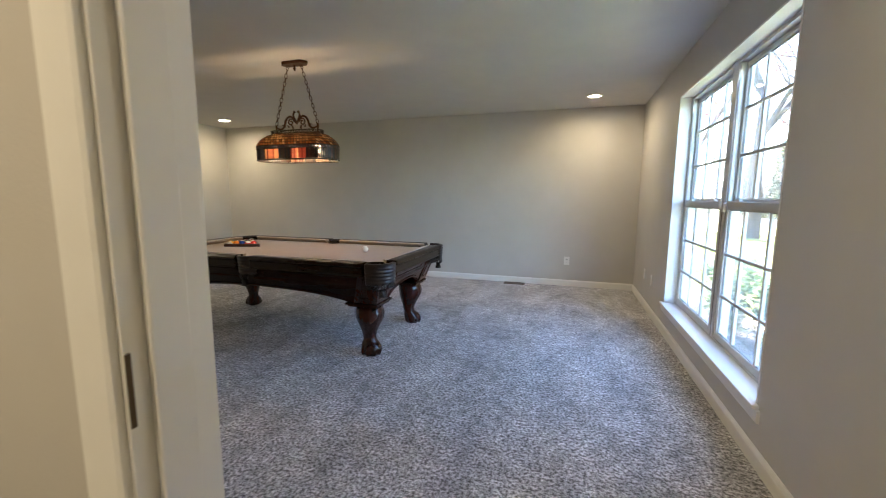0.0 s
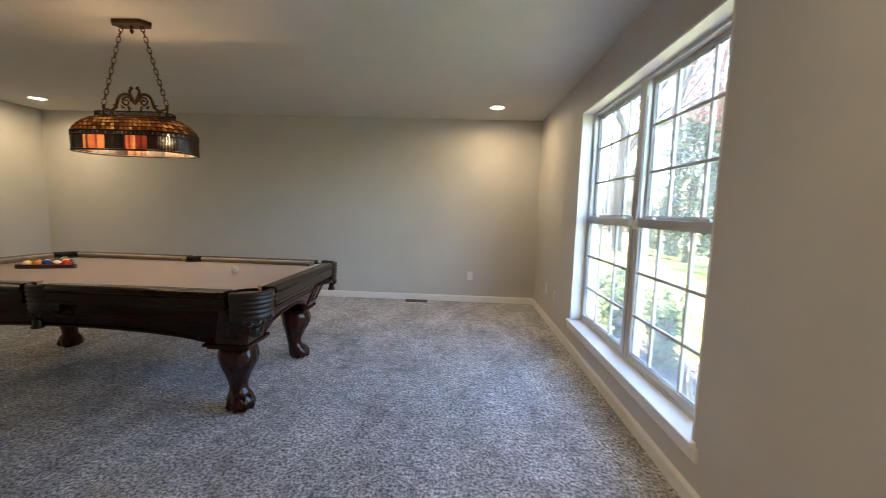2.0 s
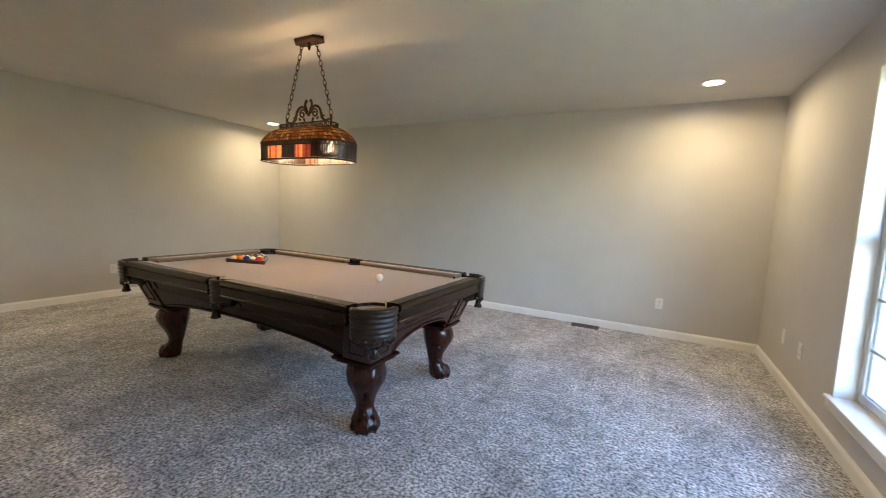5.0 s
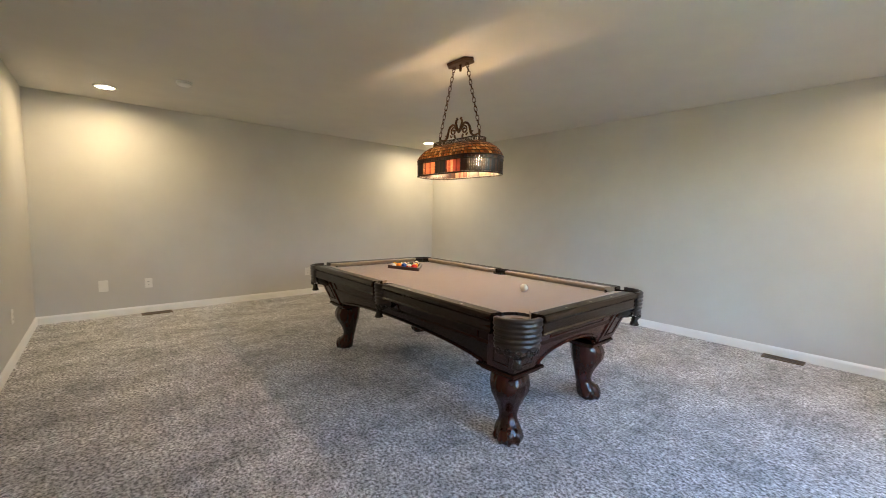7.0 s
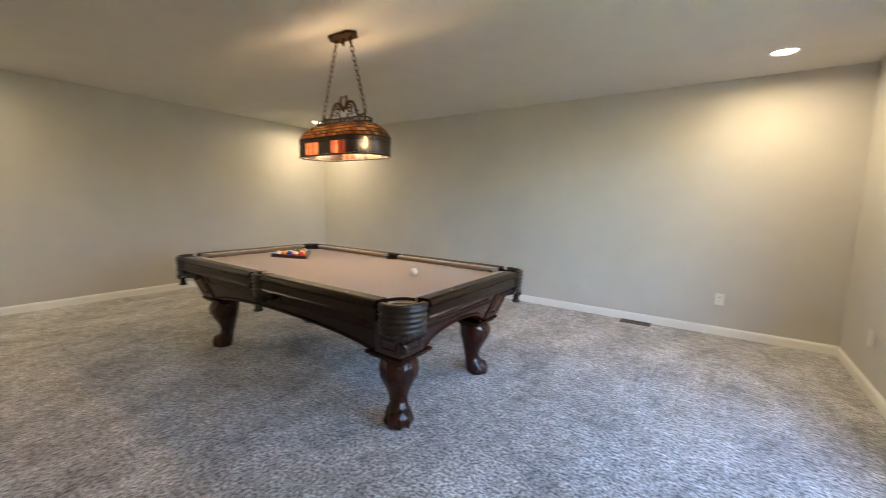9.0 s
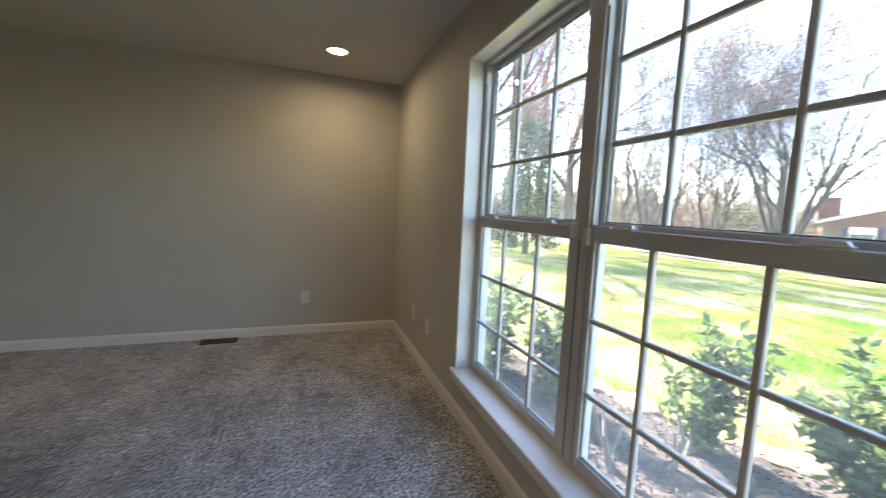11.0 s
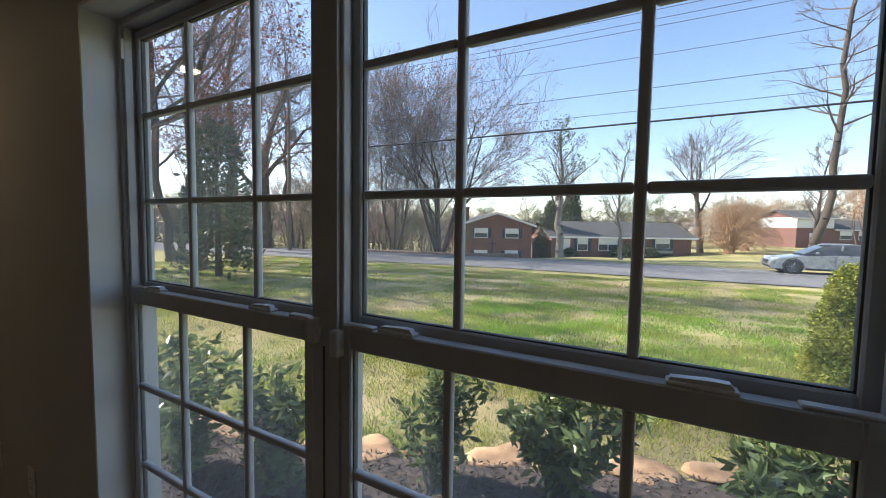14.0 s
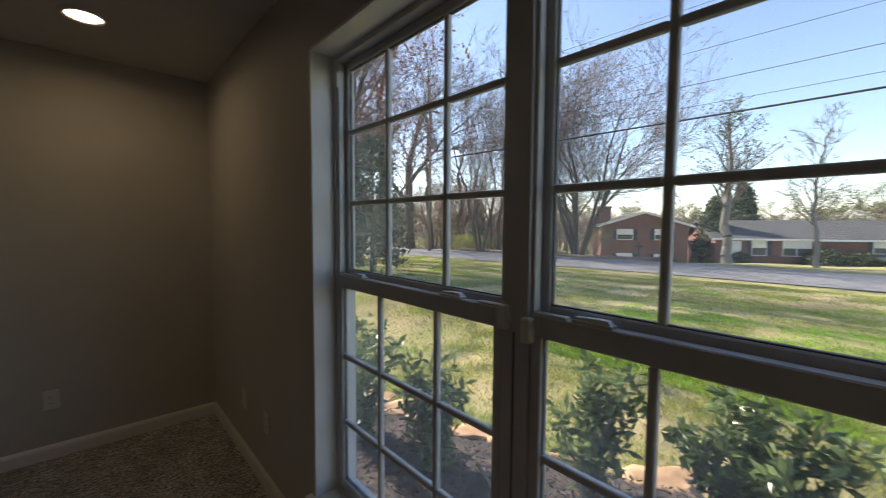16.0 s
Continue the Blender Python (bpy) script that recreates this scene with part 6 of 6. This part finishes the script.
part("wall", boxed((0, 0, -1.0), (16.5, 8.0, 2.55)), M_BRICK, HB)
gable_roof(HB, 0, 16.5, 0, 8.0, 2.55, 1.55, "x")
for wx, w, h, z in ((3.6, 1.1, 1.4, 0.8), (6.0, 1.0, 1.4, 0.8), (7.1, 1.0, 1.4, 0.8), (13.0, 1.6, 1.0, 1.15)):
    window_unit(HB, wx, z, w, h, 0.0, shutters=w > 1.05)
part("door", boxed((1.2, -0.06, 0.05), (2.15, 0.0, 2.1), 0.01), M_WHITE, HB)
HCc = house_base("hillside_house", 84.2, -17.2, -62, ground_z(80, -17) + 0.6, "distant white and brick house with a porch")
part("wall", boxed((0, 0, -1.5), (17.0, 9.0, 2.6)), M_BRICK, HCc)
part("upper_wall", boxed((0, 0, 2.6), (6.0, 8.0, 4.4)), M_WHITE, HCc)
gable_roof(HCc, 0, 6.0, 0, 8.0, 4.4, 1.2, "x")
gable_roof(HCc, 6.2, 17.0, 0, 9.0, 2.6, 1.5, "x")
for wx in (8.0, 11.0, 14.5):
    window_unit(HCc, wx, 0.8, 1.8, 1.3, 0.0, shutters=False)
window_unit(HCc, 3.0, 0.5, 1.6, 1.2, 0.0, shutters=False)

for i, (x, y, w, h) in enumerate(((48.4, 5.6, 3.4, 1.5), (49.6, 3.4, 2.6, 1.2), (45.5, 11.0, 1.6, 1.0))):
    rg = random.Random(600 + i)
    hd = empty("foundation_shrub", pose(x, y, ground_z(x, y)), "rounded dark green shrub before a house", "shrub", "foundation shrubs")
    cs = []
    for k in range(1400):
        v = Vector((rg.gauss(0, 1), rg.gauss(0, 1), abs(rg.gauss(0, 1)))).normalized() * rg.uniform(0.7, 1.0) ** 0.5
        cs.append((v.x * w / 2, v.y * w / 2, 0.05 + v.z * h * (0.9 + 0.15 * math.sin(v.x * 9))))
    leaves("foliage", cs, 0.24, M_CEDAR, hd, 600 + i, 0.6)
    limb_mesh("stems", [(Vector((0, 0, -0.1)), Vector((rg.gauss(0, 0.3), rg.gauss(0, 0.3), h * 0.7)), 0.04, 0.02, 1) for _ in range(6)], M_TWIG, hd, 0.01)

# low stone wall before the brick house
wall = empty("stone_wall", pose(0, 0, 0), "low dry-laid fieldstone wall along the street", "stone wall")
for i in range(60):
    rg = random.Random(900 + i)
    t = i / 60
    x, y = 27.0 + 2.2 * t + bend(27.0 - 15.5 * t), 27.0 - 15.5 * t
    bm = bmesh.new()
    bmesh.ops.create_icosphere(bm, subdivisions=1, radius=1.0)
    for v in bm.verts:
        v.co = Vector((v.co.x * 0.20, v.co.y * 0.26 * rg.uniform(0.9, 1.2), max(-0.8, min(0.8, v.co.z)) * 0.30 * rg.uniform(0.9, 1.1)))
    part("stone", bm, M_WALLSTONE, wall, m=pose(x, y, ground_z(x, y) + 0.12))


# ---- cars ----
def car(x, y, z, rz, paint, label, length=4.7, width=1.82, height=1.43):
    """A saloon; +x is the nose, z = 0 the road."""
    c = empty("parked_car", pose(x, y, z, 0, 0, rz), label, "car", "parked cars")
    hl, hw = length / 2, width / 2
    side = [(-hl, 0.45), (-hl + 0.02, 0.76), (-hl + 0.10, 0.92), (-hl + 0.55, 0.96), (hl - 1.75, 0.91), (hl - 1.0, 0.84), (hl - 0.35, 0.73), (hl - 0.05, 0.58), (hl, 0.42), (hl - 0.08, 0.22), (-hl + 0.10, 0.24)]
    secs = []
    for yy, sc, dz in ((-hw, 0.94, 0.0), (-hw + 0.10, 0.99, 0.01), (-hw + 0.35, 1.0, 0.02), (hw - 0.35, 1.0, 0.02), (hw - 0.10, 0.99, 0.01), (hw, 0.94, 0.0)):
        secs.append([(px * (0.985 + 0.015 * sc), yy, 0.24 + (pz - 0.24) * sc + (dz if pz > 0.5 else 0)) for px, pz in side])
    body = part("body", loft(secs), paint, c, smooth=False)
    roof = [(-hl + 0.42, 1.00), (-hl + 1.05, height - 0.06), (-hl + 1.6, height), (hl - 2.35, height - 0.01), (hl - 1.95, height - 0.10), (hl - 1.25, 0.95)]
    secs = [[(px, s * w, 0.88 + (pz - 0.88) * k) for px, pz in roof] for s, w, k in ((-1, hw - 0.05, 0.0), (-1, hw - 0.12, 0.55), (-1, hw - 0.22, 0.96), (1, hw - 0.22, 0.96), (1, hw - 0.12, 0.55), (1, hw - 0.05, 0.0))]
    cab = part("cabin_glass", loft(secs), M_DARKGLASS, c)
    part("roof_panel", prism([(-hl + 1.1, height - 0.03), (-hl + 1.6, height + 0.012), (hl - 2.35, height + 0.006), (hl - 2.05, height - 0.05), (hl - 2.4, height - 0.035), (-hl + 1.6, height - 0.03)], "y", -hw + 0.23, hw - 0.23), paint, body)
    part("grille", boxed((hl - 0.10, -0.42, 0.42), (hl + 0.012, 0.42, 0.60), 0.03, 2), M_TYRE, body, "black grille")
    part("bumper_intake", boxed((hl - 0.12, -0.70, 0.26), (hl - 0.02, 0.70, 0.36), 0.02, 2), M_TYRE, body)
    for s in (-1, 1):
        for px0, px1 in ((-0.12, -0.05),):
            part("pillar", prism([(px0 - 0.1, 0.98), (px1 - 0.1, 0.98), (px1 - 0.16, height - 0.05), (px0 - 0.16, height - 0.05)], "y", s * (hw - 0.13) - 0.02, s * (hw - 0.13) + 0.02), paint, body)
        part("headlamp", boxed((hl - 0.55, s * (hw - 0.22) - 0.16, 0.62), (hl - 0.10, s * (hw - 0.22) + 0.16, 0.74), 0.04, 2), M_LIGHTGLASS, body)
        part("mirror", boxed((hl - 1.75, s * (hw + 0.06) - 0.07, 0.95), (hl - 1.62, s * (hw + 0.06) + 0.07, 1.06), 0.03, 2), paint, body)
        part("door_handle", boxed((-0.62, s * (hw + 0.004) - 0.012, 0.80), (-0.42, s * (hw + 0.004) + 0.012, 0.83), 0.008, 2), M_RIM, body)
        for dx in (-1.02, 0.02):
            part("door_seam", boxed((dx - 0.006, s * (hw - 0.002) - 0.006, 0.34), (dx + 0.006, s * (hw - 0.002) + 0.006, 0.86)), M_TYRE, body)
        part("side_sill", boxed((-hl + 1.2, s * (hw - 0.02) - 0.02, 0.20), (hl - 1.3, s * (hw - 0.02) + 0.02, 0.30), 0.01), M_TYRE, body)
        for wx in (-hl + 0.98, hl - 0.86):
            w = part("wheel", lathed([(0.20, -0.10), (0.315, -0.10), (0.335, -0.06), (0.335, 0.06), (0.315, 0.10), (0.20, 0.10)], 28), M_TYRE, c, "black tyre on alloy rim", m=pose(wx, s * (hw - 0.08), 0.335, 90, 0, 0))
            part("arch", lathed([(0.34, -0.11), (0.385, -0.11), (0.385, 0.112), (0.34, 0.112)], 28, closed=False), M_TYRE, c, m=pose(wx, s * (hw - 0.10), 0.345, 90, 0, 0))
            bm = bmesh.new()
            add_lathe(bm, [(0.235, -0.102), (0.245, -0.104), (0.245, 0.104), (0.235, 0.102)], 24, closed=False)
            for k in range(10):
                a = 2 * math.pi * k / 10
                add_tube(bm, [(0.03 * math.cos(a), 0.03 * math.sin(a), -s * 0.095), (0.24 * math.cos(a), 0.24 * math.sin(a), -s * 0.102)], 0.016, 5)
            part("rim", bm, M_RIM, w)
    return c


car(25.5, -4.65, ground_z(25.5, -4.65) + 0.045, 91, M_SILVER, "silver saloon parked along the street")
car(53.5, 3.0, ground_z(53.5, 3.0), 35, M_DARKCAR, "dark grey saloon in a driveway")

# ---- utility pole and wires ----
pole = empty("utility_pole", pose(21.5, 27.5, ground_z(25.2, 27.5)), "weathered wooden utility pole with a grey transformer", "utility pole")
part("shaft", lathed([(0.16, -0.3), (0.14, 5.0), (0.11, 12.5)], 14), M_POLE, pole, smooth=True)
part("crossarm", boxed((-1.1, -0.06, 11.6), (1.1, 0.06, 11.75), 0.01), M_POLE, pole)
part("transformer", lathed([(0.05, 8.6), (0.24, 8.65), (0.25, 9.5), (0.20, 9.56), (0.05, 9.6)], 18, at=(0.42, 0, 0)), M_GREYMETAL, pole)
for i, (zz, xx, r) in enumerate(((6.9, 21.4, 0.045), (7.5, 21.5, 0.010), (8.5, 21.4, 0.012), (10.0, 21.3, 0.010), (11.7, 20.5, 0.012), (11.7, 21.4, 0.012), (11.8, 22.4, 0.012))):
    pts = []
    for k in range(41):
        t = k / 40
        pts.append((xx + 2.5 * (1 - t), -42 + 69.5 * t, -0.22 + zz + 0.5 * (1 - t) - 0.30 * 4 * t * (1 - t)))
    w = part("overhead_wire", tubed(pts, r, 5), M_WIRE)
    tagged(w, "black overhead cable along the street" if r > 0.03 else "thin black overhead wire along the street", "cable", "overhead wires")
mail = empty("blue_sign_post", pose(29.6, 13.9, ground_z(29.6, 13.9)), "blue post with a small crossbar by the street", "post")
part("post", boxed((-0.05, -0.05, -0.1), (0.05, 0.05, 1.5), 0.01), M_SHUTTER, mail)
part("crossbar", boxed((-0.05, -0.35, 1.05), (0.05, 0.35, 1.15), 0.01), M_SHUTTER, mail)
